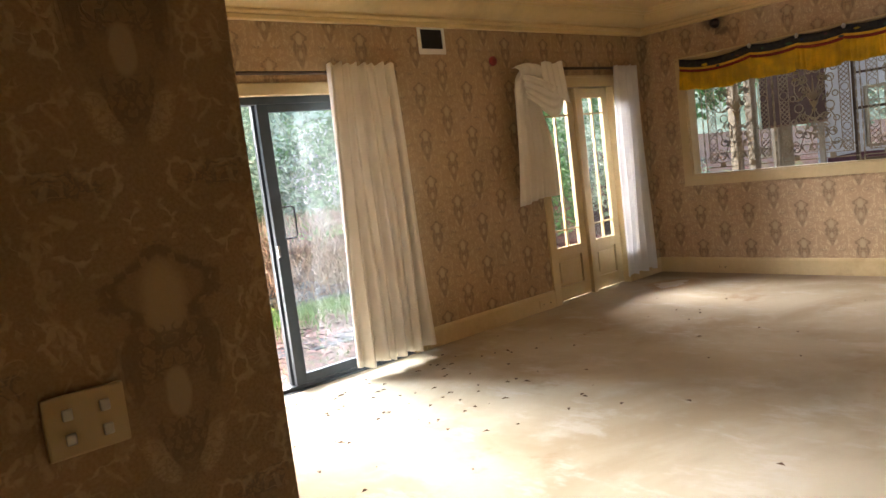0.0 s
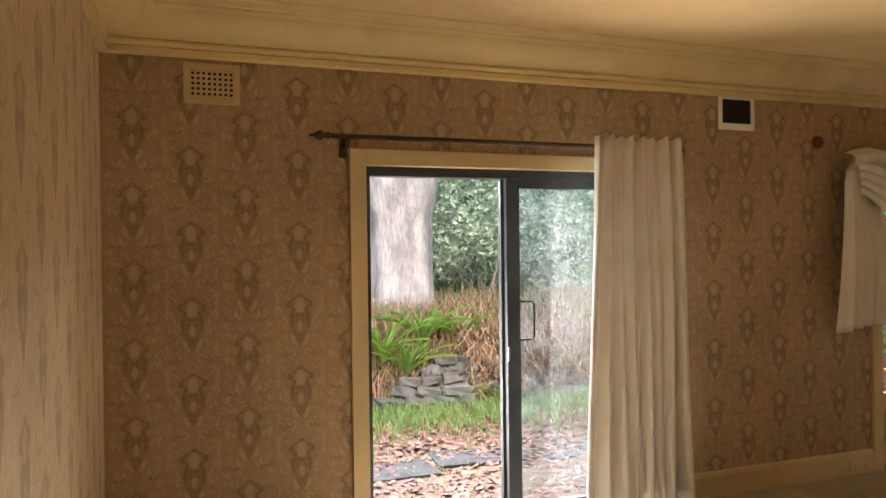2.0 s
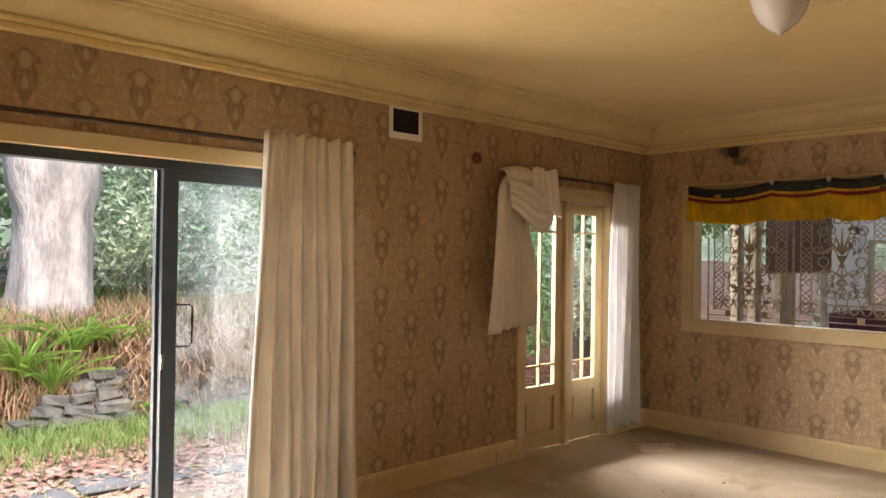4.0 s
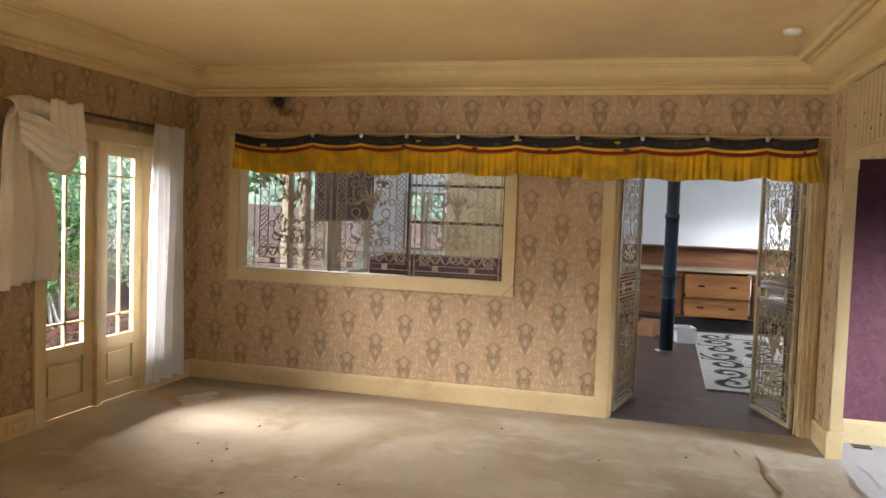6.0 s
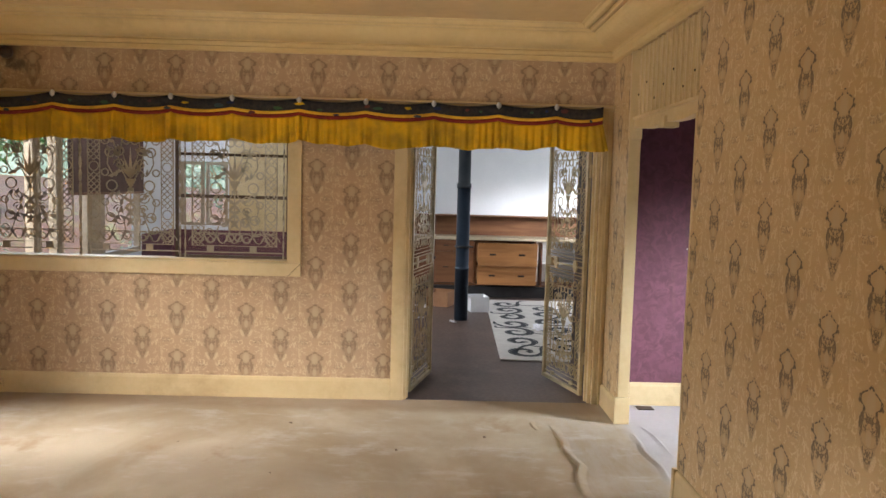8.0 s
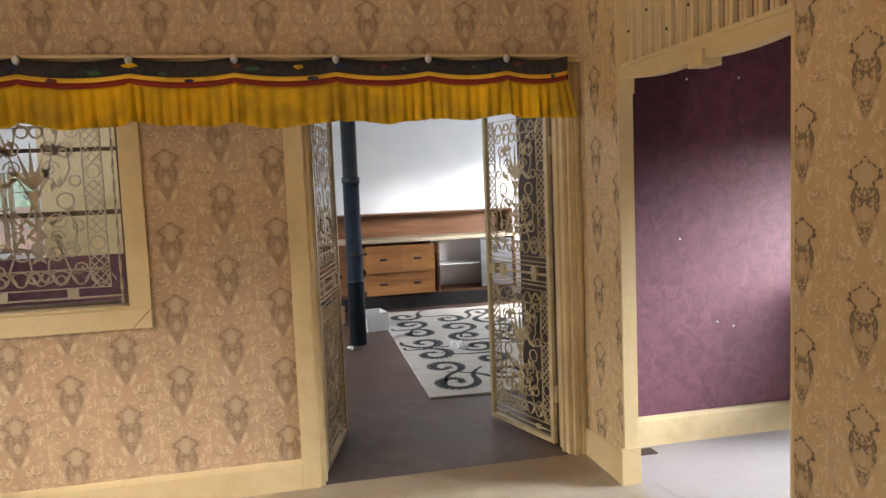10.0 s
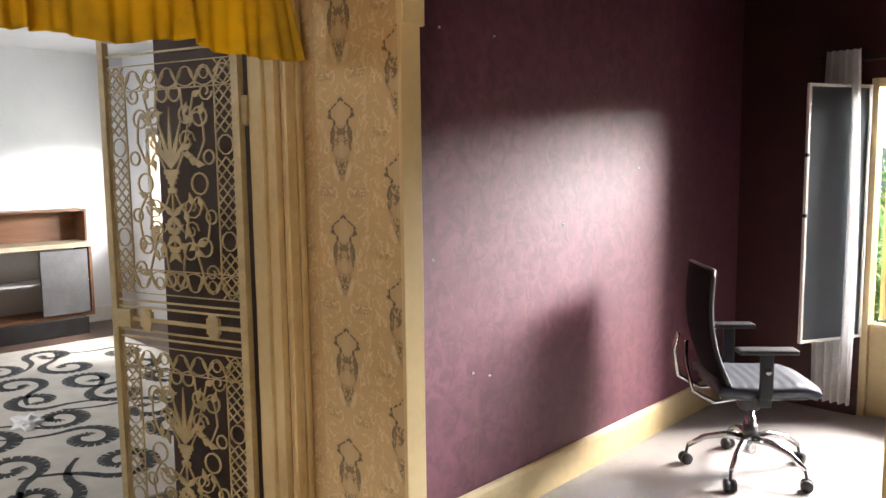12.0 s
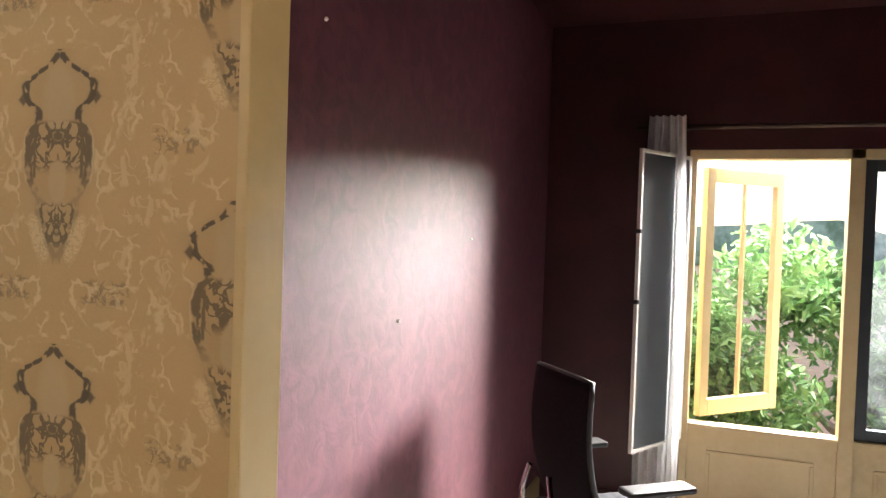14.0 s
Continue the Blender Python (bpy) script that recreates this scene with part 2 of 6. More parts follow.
def glass(name, tint=(1, 1, 1), dusty=0.0):
    m, bs = start(name)
    t = S.tree.nodes.new("ShaderNodeBsdfTransparent")
    t.inputs[0].default_value = (*tint, 1)
    g = S.tree.nodes.new("ShaderNodeBsdfGlossy")
    g.inputs["Roughness"].default_value = 0.02
    lw = S.tree.nodes.new("ShaderNodeLayerWeight")
    lw.inputs[0].default_value = 0.5
    f = S.op("POWER", S(lw.outputs["Facing"]), 5.0) * 0.6 + 0.03
    a = S.tree.nodes.new("ShaderNodeMixShader")
    S.tree.links.new(f.s, a.inputs[0])
    S.tree.links.new(t.outputs[0], a.inputs[1])
    S.tree.links.new(g.outputs[0], a.inputs[2])
    out = a
    if dusty:
        _, v = position()
        d = S.tree.nodes.new("ShaderNodeBsdfTranslucent")
        d.inputs[0].default_value = (0.8, 0.82, 0.85, 1)
        out = S.tree.nodes.new("ShaderNodeMixShader")
        k = ramp(noisy(v, 3.5, 6, 0.7), 0.3, 0.8) * dusty
        S.tree.links.new(k.s, out.inputs[0])
        S.tree.links.new(a.outputs[0], out.inputs[1])
        S.tree.links.new(d.outputs[0], out.inputs[2])
    S.tree.links.new(out.outputs[0], S.tree.nodes["Material Output"].inputs[0])
    return m


def cloth(name, a, b, thin=0.0, freq=0.0):
    m, bs = start(name)
    (x, y, z), v = position()
    f = noisy(v, 5, 4)
    w = noisy(v, 420, 2)
    col = mix(ramp(f, 0.3, 0.7), a, b)
    finish(bs, col, 0.9, w, 0.0005, spec=0.1)
    if thin:
        t = S.tree.nodes.new("ShaderNodeBsdfTranslucent")
        S.tree.links.new(col, t.inputs[0])
        s = S.tree.nodes.new("ShaderNodeMixShader")
        s.inputs[0].default_value = thin
        S.tree.links.new(bs.outputs[0], s.inputs[1])
        S.tree.links.new(t.outputs[0], s.inputs[2])
        S.tree.links.new(s.outputs[0], S.tree.nodes["Material Output"].inputs[0])
    return m


def carpet_material():
    m, bs = start("worn_carpet")
    (x, y, z), v = position()
    big, mid, fine = noisy(v, 0.8, 5, 0.6, 0.5), noisy(v, 3.2, 6, 0.65), noisy(v, 350, 2)
    c = mix(ramp(big, 0.35, 0.68), (0.50, 0.43, 0.315), (0.36, 0.285, 0.185))
    c = mix(ramp(mid, 0.5, 0.75) * 0.5, c, (0.52, 0.475, 0.39))
    c = mix(ramp(noisy(v, 1.7, 7, 0.7), 0.58, 0.72) * 0.55, c, (0.30, 0.19, 0.10))
    brush = noisy(vector(x * 1.0, y * 4.5, z), 3.0, 6, 0.7)
    strip = ramp(y + (mid - 0.5) * 0.25, 0.50, 0.38)
    c = mix(strip * ramp(brush, 0.35, 0.6) * 0.25, c, (0.50, 0.465, 0.43))
    c = mix(ramp(noisy(vector(x * 2.2, y, z), 2.0, 6, 0.7), 0.52, 0.66) * 0.35, c, (0.60, 0.56, 0.50))
    cool = ramp(y + (brush - 0.5) * 0.12, 0.02, -0.10)
    c = mix(cool * 0.7, c, (0.47, 0.47, 0.49))
    c = mix(cool * ramp(noisy(v, 6, 6, 0.7), 0.55, 0.68) * 0.3, c, (0.36, 0.34, 0.34))
    # browner strip along the window wall
    wall_strip = ramp(x + (mid - 0.5) * 0.25, 7.62, 7.80) * ramp(y, -0.02, 0.12)
    c = mix(wall_strip * 0.55, c, (0.26, 0.175, 0.10))
    # brown stain by the french doors, a pale pool of light painted inside it
    stain_and_light = (x - 7.35) * (x - 7.35) * 0.8 + (y - 4.75) * (y - 4.75) + (mid - 0.5) * 0.15
    c = mix(ramp(stain_and_light, 0.09, 0.03) * 0.45, c, (0.42, 0.23, 0.09))
    c = mix(ramp(stain_and_light, 0.028, 0.018) * 0.7, c, (0.75, 0.72, 0.66))
    c = mix(ramp(fine, 0.35, 0.75) * 0.22, c, (0.25, 0.2, 0.14))
    finish(bs, c, 0.95, mid * 0.5 + fine * 0.5, 0.006, spec=0.1)
    return m


def purple_material():
    m, bs = start("purple_sponged_paint")
    (x, y, z), v = position()
    dab, blot, fine = noisy(v, 15, 3, 0.6, 0.8), noisy(v, 6, 5, 0.65), noisy(v, 120, 3)
    c = mix(ramp(dab, 0.34, 0.66), (0.088, 0.024, 0.038), (0.15, 0.046, 0.066))
    c = mix(ramp(blot, 0.4, 0.65) * 0.5, c, (0.115, 0.032, 0.052))
    c = mix(ramp(noisy(v, 1.3, 4), 0.45, 0.7) * 0.35, c, (0.12, 0.035, 0.038))
    runs = ramp(noisy(vector(x * 9, y * 9, z * 1.2), 1.0, 4), 0.56, 0.66) * ramp(z, 1.5, 0.3)
    c = mix(runs * 0.3, c, (0.17, 0.07, 0.06))
    finish(bs, c, 0.42 + dab * 0.14 + blot * 0.10, dab * 0.8 + fine * 0.2, 0.0013, spec=0.55)
    return m


def wood_material(name, a, b, rough=0.45, axis=1):
    m, bs = start(name)
    xyz, v = position()
    s = [14.0, 14.0, 14.0]
    s[axis] = 1.4
    vec = vector(*[q * k for q, k in zip(xyz, s)])
    g = noisy(vec, 1.0, 6, 0.6, 0.6)
    blk = noisy(vector(*[q * k * 0.3 for q, k in zip(xyz, s)]), 1.0, 2)
    info = S.tree.nodes.new("ShaderNodeObjectInfo")
    c = mix(ramp(g, 0.35, 0.65), a, b)
    c = mix(ramp(blk, 0.4, 0.6) * 0.35, c, tuple(q * 1.5 for q in a))
    finish(bs, c, rough, g, 0.0006, spec=0.4)
    return m


# Darker copy of the one damask paper: shade of the backlit walls painted in
PAPER_A_SHADED = wallpaper("wallpaper_garden_wall_shaded", 0, 2.163, 2.495, 0.62, 0.2635, 0.372, (0.37, 0.24, 0.125), (0.28, 0.18, 0.09), (), 0.36)
# Same paper: browner on the window wall, lightened for the side wall's glow
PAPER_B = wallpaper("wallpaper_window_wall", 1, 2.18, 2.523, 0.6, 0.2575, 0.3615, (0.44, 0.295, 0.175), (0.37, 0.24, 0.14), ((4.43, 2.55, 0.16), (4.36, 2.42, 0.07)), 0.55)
PAPER_C_LIT = wallpaper("wallpaper_side_wall_lit", 0, 7.80, 2.155, 1.0, 0.265, 0.3665, (0.54, 0.38, 0.20), (0.47, 0.32, 0.155))
CREAM = surface("cream_gloss_paint", (0.62, 0.485, 0.27), (0.55, 0.42, 0.22), 0.42, 3, fine=25, depth=0.0008, dirt=(0.42, 0.30, 0.15))
CORNICE = surface("cream_plaster", (0.72, 0.555, 0.275), (0.66, 0.49, 0.23), 0.55, 2, fine=20, depth=0.0006, dirt=(0.5, 0.37, 0.19))
CEILING = surface("ceiling_plaster", (0.76, 0.57, 0.30), (0.70, 0.51, 0.25), 0.7, 0.9, fine=12, depth=0.001, dirt=(0.58, 0.42, 0.24))
WHITE = surface("white_wall_paint", (0.78, 0.80, 0.82), (0.72, 0.74, 0.76), 0.7, 2, fine=40, depth=0.0006)
WHITE_TRIM = surface("white_gloss_paint", (0.78, 0.77, 0.72), (0.70, 0.68, 0.62), 0.35, 4, fine=40, depth=0.0005)
CARPET = carpet_material()
PURPLE = purple_material()
DARK_RED = surface("dark_maroon_paint", (0.06, 0.014, 0.015), (0.04, 0.010, 0.012), 0.4, 5, fine=60, depth=0.001)
BROWN_FLOOR = surface("brown_lino", (0.115, 0.075, 0.06), (0.075, 0.05, 0.042), 0.42, 2.2, fine=30, depth=0.001, dirt=(0.19, 0.14, 0.11))
ALU = surface("dark_aluminium", (0.035, 0.045, 0.055), (0.05, 0.06, 0.07), 0.4, 9, metal=0.3)
STEEL = surface("polished_steel", (0.55, 0.55, 0.56), (0.45, 0.45, 0.46), 0.22, 9, metal=1.0)
IRON = surface("dark_iron", (0.05, 0.035, 0.028), (0.08, 0.05, 0.035), 0.5, 20, metal=0.5)
LACE = surface("cream_painted_iron", (0.50, 0.40, 0.23), (0.38, 0.30, 0.16), 0.45, 12, fine=90, dirt=(0.3, 0.22, 0.12))
# Pale paint darkened to tan: backlit shade put into grilles and far window frames
LACE_BACKLIT = surface("pale_paint_backlit", (0.44, 0.36, 0.25), (0.34, 0.27, 0.18), 0.5, 12, fine=90)
PANE = glass("window_glass")
DUSTY = glass("dusty_glass", (0.80, 0.86, 0.90), 0.025)
CURTAIN = cloth("cream_curtain_cloth", (0.80, 0.74, 0.66), (0.74, 0.68, 0.60), 0.06)
SHEER = cloth("white_sheer_cloth", (0.82, 0.82, 0.82), (0.74, 0.74, 0.75), 0.45)
YELLOW = cloth("yellow_silk", (0.80, 0.48, 0.02), (0.42, 0.27, 0.03), 0.12)
GOLD_SILK = cloth("gold_silk_trim", (0.78, 0.48, 0.05), (0.55, 0.30, 0.04))
NAVY = surface("dark_brocade", (0.018, 0.018, 0.022), (0.045, 0.04, 0.036), 0.8, 30, fine=120, spec=0.2)
RED = cloth("red_silk", (0.24, 0.035, 0.022), (0.18, 0.028, 0.025))
GREEN_SILK = cloth("green_silk", (0.05, 0.11, 0.05), (0.05, 0.06, 0.08))
RUST_SILK = cloth("rust_silk", (0.16, 0.05, 0.03), (0.09, 0.04, 0.05))
BLUE_SILK = cloth("blue_silk", (0.03, 0.04, 0.10), (0.02, 0.025, 0.05))
PINE = wood_material("honey_pine", (0.40, 0.19, 0.07), (0.27, 0.115, 0.04))
REDWOOD = wood_material("red_brown_wood", (0.20, 0.095, 0.045), (0.13, 0.055, 0.027))
BLACK = surface("black_plastic", (0.018, 0.018, 0.02), (0.03, 0.03, 0.032), 0.5, 10)
MESH_BLACK = surface("black_mesh_fabric", (0.010, 0.009, 0.010), (0.02, 0.017, 0.02), 0.95, 200, spec=0.08)
LEATHER = surface("grey_leather", (0.045, 0.05, 0.062), (0.033, 0.037, 0.047), 0.6, 12, fine=140, depth=0.0006, spec=0.25)
RUG = surface("cream_rug_pile", (0.62, 0.60, 0.56), (0.52, 0.50, 0.46), 0.95, 6, fine=200, depth=0.003)
RUG_DARK = surface("charcoal_rug_pile", (0.035, 0.04, 0.045), (0.06, 0.065, 0.07), 0.95, 20, fine=200, depth=0.003)
# Near-black colour for dark joints and the unlit inside of vents, slots, holes
HOLE = surface("hole_dark", (0.01, 0.008, 0.007), (0.015, 0.012, 0.01), 0.95)
PAPER = surface("white_paper", (0.75, 0.77, 0.8), (0.65, 0.67, 0.7), 0.8)
BARK = surface("pale_bark", (0.36, 0.355, 0.35), (0.16, 0.155, 0.155), 0.9, 5, stretch=(1, 1, 0.3), fine=26, depth=0.05, dirt=(0.36, 0.36, 0.36))
STONE = surface("grey_stone", (0.125, 0.13, 0.13), (0.075, 0.08, 0.08), 0.9, 6, fine=60, depth=0.006, dirt=(0.20, 0.22, 0.14), each=0.5)
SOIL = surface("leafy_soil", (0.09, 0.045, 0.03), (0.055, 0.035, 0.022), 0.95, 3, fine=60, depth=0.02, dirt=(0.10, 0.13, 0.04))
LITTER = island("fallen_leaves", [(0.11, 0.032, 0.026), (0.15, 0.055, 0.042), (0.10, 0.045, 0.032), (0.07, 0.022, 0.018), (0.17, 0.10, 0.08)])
GRASS = island("grass_blades", [(0.06, 0.14, 0.03), (0.12, 0.22, 0.06), (0.20, 0.24, 0.09), (0.09, 0.19, 0.05)], thin=0.3)
LEAF = island("green_leaves", [(0.05, 0.13, 0.04), (0.10, 0.22, 0.07), (0.17, 0.29, 0.11), (0.07, 0.16, 0.07)], 0.5, 0.4, 0.3)
LEAF_PALE = island("pale_leaves", [(0.18, 0.28, 0.17), (0.32, 0.42, 0.28), (0.44, 0.50, 0.38), (0.22, 0.33, 0.25)], 0.6, 0.3, 0.35)
DRY = island("dry_fronds", [(0.28, 0.17, 0.10), (0.38, 0.27, 0.18), (0.20, 0.11, 0.07), (0.32, 0.24, 0.14)], thin=0.2)


# ---- mesh helpers ----
def part(name, bm, material, parent=None, label="", category="", kind="", smooth=False):
    me = bpy.data.meshes.new(name)
    bm.normal_update()
    bm.to_mesh(me)
    bm.free()
    for mt in material if isinstance(material, (list, tuple)) else [material]:
        me.materials.append(mt)
    if smooth:
        for p in me.polygons:
            p.use_smooth = True
    ob = new(name, me)
    if parent is not None:
        ob.parent = parent
    return tagged(ob, label, category, kind=kind)


def setting(name, bm, material, label="", smooth=False):
    return part(name, bm, material, None, label, kind="structure", smooth=smooth)


def thing(name, label, category, at=(0, 0, 0), turn=0.0, group=""):
    e = new(name)
    e.empty_display_size = 0.1
    e.matrix_world = pose(*at, 0, 0, turn)
    return tagged(e, label, category, group)


def box(bm, x0, y0, z0, x1, y1, z1, bevel=0.0, m=None):
    res = bmesh.ops.create_cube(bm, size=1)
    vs = res["verts"]
    for v in vs:
        v.co = Vector(((x0 + x1) / 2 + v.co.x * (x1 - x0), (y0 + y1) / 2 + v.co.y * (y1 - y0), (z0 + z1) / 2 + v.co.z * (z1 - z0)))
    if bevel:
        es = list({e for v in vs for e in v.link_edges})
        out = bmesh.ops.bevel(bm, geom=es, offset=bevel, segments=2, profile=0.6, affect="EDGES", clamp_overlap=True)
        vs = list({v for f in out["faces"] for v in f.verts} | {v for v in vs if v.is_valid})
    if m is not None:
        for v in vs:
            v.co = m @ v.co
    return vs


def boxes(*rows, bevel=0.0):
    bm = bmesh.new()
    for r in rows:
        box(bm, *r, bevel=bevel)
    return bm


def lathe(bm, profile, segs=24, m=None):
    rings = []
    for r, z in profile:
        ring = []
        for i in range(segs):
            a = 2 * math.pi * i / segs
            co = Vector((r * math.cos(a), r * math.sin(a), z))
            ring.append(bm.verts.new(m @ co if m is not None else co))
        rings.append(ring)
    for p, q in zip(rings, rings[1:]):
        for i in range(segs):
            bm.faces.new((p[i], p[(i + 1) % segs], q[(i + 1) % segs], q[i]))
    for ring, flip in ((rings[0], True), (rings[-1], False)):
        try:
            bm.faces.new(ring[::-1] if flip else ring)
        except ValueError:
            pass


def tube(bm, pts, r, segs=8, r_end=None):
    pts = [Vector(p) for p in pts]
    rings = []
    for i, p in enumerate(pts):
        d = (pts[min(i + 1, len(pts) - 1)] - pts[max(i - 1, 0)]).normalized()
        side = d.cross(Vector((0, 0, 1)))
        if side.length < 0.1:
            side = d.cross(Vector((1, 0, 0)))
        side.normalize()
        up = side.cross(d)
        k = i / (len(pts) - 1)
        rr = r + ((r_end if r_end is not None else r) - r) * k
        rings.append([bm.verts.new(p + (side * math.cos(2 * math.pi * j / segs) + up * math.sin(2 * math.pi * j / segs)) * rr) for j in range(segs)])
    for p, q in zip(rings, rings[1:]):
        for i in range(segs):
            bm.faces.new((p[i], p[(i + 1) % segs], q[(i + 1) % segs], q[i]))
    bm.faces.new(rings[0][::-1])
    bm.faces.new(rings[-1])


def ribbon(bm, pts, w, d, closed=False):
    """A flat bar along points (u, v) in the plane x = u, z = v, with width w and depth d along y."""
    n = len(pts)
    rows = []
    for i, (u, v) in enumerate(pts):
        a = pts[(i - 1) % n] if closed or i else pts[i]
        b = pts[(i + 1) % n] if closed or i < n - 1 else pts[i]
        t = Vector((b[0] - a[0], b[1] - a[1]))
        if t.length < 1e-9:
            t = Vector((1, 0))
        t.normalize()
        s = Vector((-t.y, t.x)) * w / 2
        rows.append([bm.verts.new((u + k * s.x, yy, v + k * s.y)) for k, yy in ((1, 0), (-1, 0), (-1, d), (1, d))])
    for i in range(n if closed else n - 1):
        p, q = rows[i], rows[(i + 1) % n]
        for j in range(4):
            bm.faces.new((p[j], p[(j + 1) % 4], q[(j + 1) % 4], q[j]))
    if not closed:
        bm.faces.new(rows[0][::-1])
        bm.faces.new(rows[-1])


def arc(cx, cz, r, a0, a1, n=10, rz=None):
    return [(cx + r * math.cos(radians(a0 + (a1 - a0) * i / n)), cz + (rz or r) * math.sin(radians(a0 + (a1 - a0) * i / n))) for i in range(n + 1)]


def ring_of(bm, cx, cz, r, w, d, n=14):
    ribbon(bm, arc(cx, cz, r, 0, 360, n)[:-1], w, d, closed=True)


def sheet(bm, f, nu, nv, close=False):
    g = [[bm.verts.new(f(i / nu, j / nv)) for j in range(nv + 1)] for i in range(nu + 1)]
    for i in range(nu):
        for j in range(nv):
            bm.faces.new((g[i][j], g[i + 1][j], g[i + 1][j + 1], g[i][j + 1]))


def run_profile(bm, profile, path, closed=False):
    """Sweeps (out, z) along a plan path of (x, y), mitred, 'out' to the path's left."""
    n = len(path)
    rings = []
    for i, p in enumerate(path):
        p = Vector(p)
        a = Vector(path[i - 1]) if closed or i else None
        b = Vector(path[(i + 1) % n]) if closed or i < n - 1 else None
        d1 = (p - a).normalized() if a is not None else (b - p).normalized()
        d2 = (b - p).normalized() if b is not None else d1
        n1, n2 = Vector((-d1.y, d1.x)), Vector((-d2.y, d2.x))
        m = (n1 + n2)
        m = m / (1 + n1.dot(n2))
        rings.append([bm.verts.new((p.x + m.x * o, p.y + m.y * o, z)) for o, z in profile])
    for i in range(n if closed else n - 1):
        p, q = rings[i], rings[(i + 1) % n]
        for j in range(len(profile) - 1):
            bm.faces.new((p[j], q[j], q[j + 1], p[j + 1]))
    if not closed:
        bm.faces.new(rings[0][::-1])
        bm.faces.new(rings[-1])


# ---- structure ----
XD, XB, YA, YC = 1.234, 8.0, 5.28, 0.0
T = 0.13
TC = 0.07
COVE, TOP = 2.55, 2.765

setting("floor_carpet", boxes((-2.6, -3.75, -0.12, 8.004, 5.42, 0.0)), CARPET, "worn cream wool carpet with brown stains")
setting("floor_far_room", boxes((8.004, -3.0, -0.12, 14.2, 5.46, -0.004)), BROWN_FLOOR, "scuffed dark brown sheet floor")

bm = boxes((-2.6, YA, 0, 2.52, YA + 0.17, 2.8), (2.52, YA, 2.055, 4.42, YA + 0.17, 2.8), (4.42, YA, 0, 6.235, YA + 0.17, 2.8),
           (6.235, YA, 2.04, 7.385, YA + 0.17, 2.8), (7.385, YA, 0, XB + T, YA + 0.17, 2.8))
setting("wall_garden", bm, PAPER_A_SHADED, "brown damask wallpapered wall, paper toned to its light")
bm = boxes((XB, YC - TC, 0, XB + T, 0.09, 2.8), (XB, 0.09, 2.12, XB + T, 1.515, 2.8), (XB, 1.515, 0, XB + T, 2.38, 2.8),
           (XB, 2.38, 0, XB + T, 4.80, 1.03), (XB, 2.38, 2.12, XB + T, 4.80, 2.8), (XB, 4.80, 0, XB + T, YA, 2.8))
setting("wall_window", bm, PAPER_B, "brown damask wallpapered wall, paper toned to its light")
bm = boxes((-2.6, YC - TC, 0, 6.245, YC, 2.8), (6.245, YC - TC, 2.56, 7.532, YC, 2.8), (7.532, YC - TC, 0, XB, YC, 2.8))
setting("wall_side", bm, PAPER_C_LIT, "tan damask wallpapered wall, paper lightened for the glow on it")
# the same damask, paled and faded to paint in the light raking this wall
PAPER_D_WASHED = wallpaper("wallpaper_entry_wall_light_washed", 1, 2.1, 2.375, 0.4, 0.265, 0.3665, (0.56, 0.41, 0.24), (0.47, 0.34, 0.19), (), 0.4)
setting("wall_entry", boxes((XD - 0.134, 1.54, 0, XD, YA, 2.8)), PAPER_D_WASHED, "damask wallpapered wall")
setting("wall_hall", boxes((-2.6, 1.515, 0, XD, 1.54, 2.8), (-2.6, 1.54, 0, XD - 0.134, 1.66, 2.8)), PAPER_A_SHADED, "damask wallpapered wall beside the entry")
setting("wall_entry_head", boxes((XD - 0.134, YC, 2.3, XD, 1.515, 2.8)), CREAM)
setting("wall_hall_end", boxes((-2.73, -3.9, 0, -2.6, YA + 0.17, 2.8)), CREAM)
setting("ceiling", boxes((-2.6, -0.13, TOP, XB + T, YA + 0.17, TOP + 0.15)), CEILING, "cream plaster ceiling")

prof = [(0.0, COVE), (0.024, COVE), (0.036, COVE + 0.006), (0.036, COVE + 0.034), (0.026, COVE + 0.040), (0.040, COVE + 0.048), (0.046, COVE + 0.056), (0.046, COVE + 0.068), (0.038, COVE + 0.074), (0.05, COVE + 0.082)]
prof += [(0.05 + 0.165 * math.sin(radians(a)) * 1.0, COVE + 0.195 - 0.113 * math.cos(radians(a))) for a in range(10, 91, 10)]
prof += [(0.216, COVE + 0.176), (0.230, COVE + 0.170), (0.246, COVE + 0.172), (0.252, COVE + 0.182), (0.256, COVE + 0.198), (0.266, COVE + 0.198), (0.270, COVE + 0.184), (0.284, COVE + 0.180), (0.300, COVE + 0.184), (0.306, COVE + 0.196), (0.312, COVE + 0.206), (0.330, COVE + 0.209), (0.334, COVE + 0.22), (0.0, COVE + 0.22)]
bm = bmesh.new()
run_profile(bm, prof, [(XD, YC), (XB, YC), (XB, YA), (XD, YA)], closed=True)
setting("cornice", bm, CORNICE, "moulded cream plaster cornice")


def skirting(name, path, mat=None, h=0.16):
    bm = bmesh.new()
    run_profile(bm, [(0.0, 0.0), (0.02, 0.0), (0.02, h - 0.025), (0.014, h - 0.008), (0.006, h), (0.0, h)], path)
    return setting(name, bm, mat or CREAM, "cream painted skirting board")


skirting("baseboard_a", [(6.148, YA), (4.52, YA)])
skirting("baseboard_a_left", [(2.43, YA), (XD, YA), (XD, 1.515)])
skirting("baseboard_a_right", [(XB, 1.608), (XB, YA), (7.475, YA)])
skirting("baseboard_c", [(-2.5, YC), (6.245, YC)])
skirting("baseboard_stub", [(7.53, YC), (7.985, YC)])
skirting("baseboard_hall", [(XD - 0.13, 1.515), (-2.5, 1.515)])

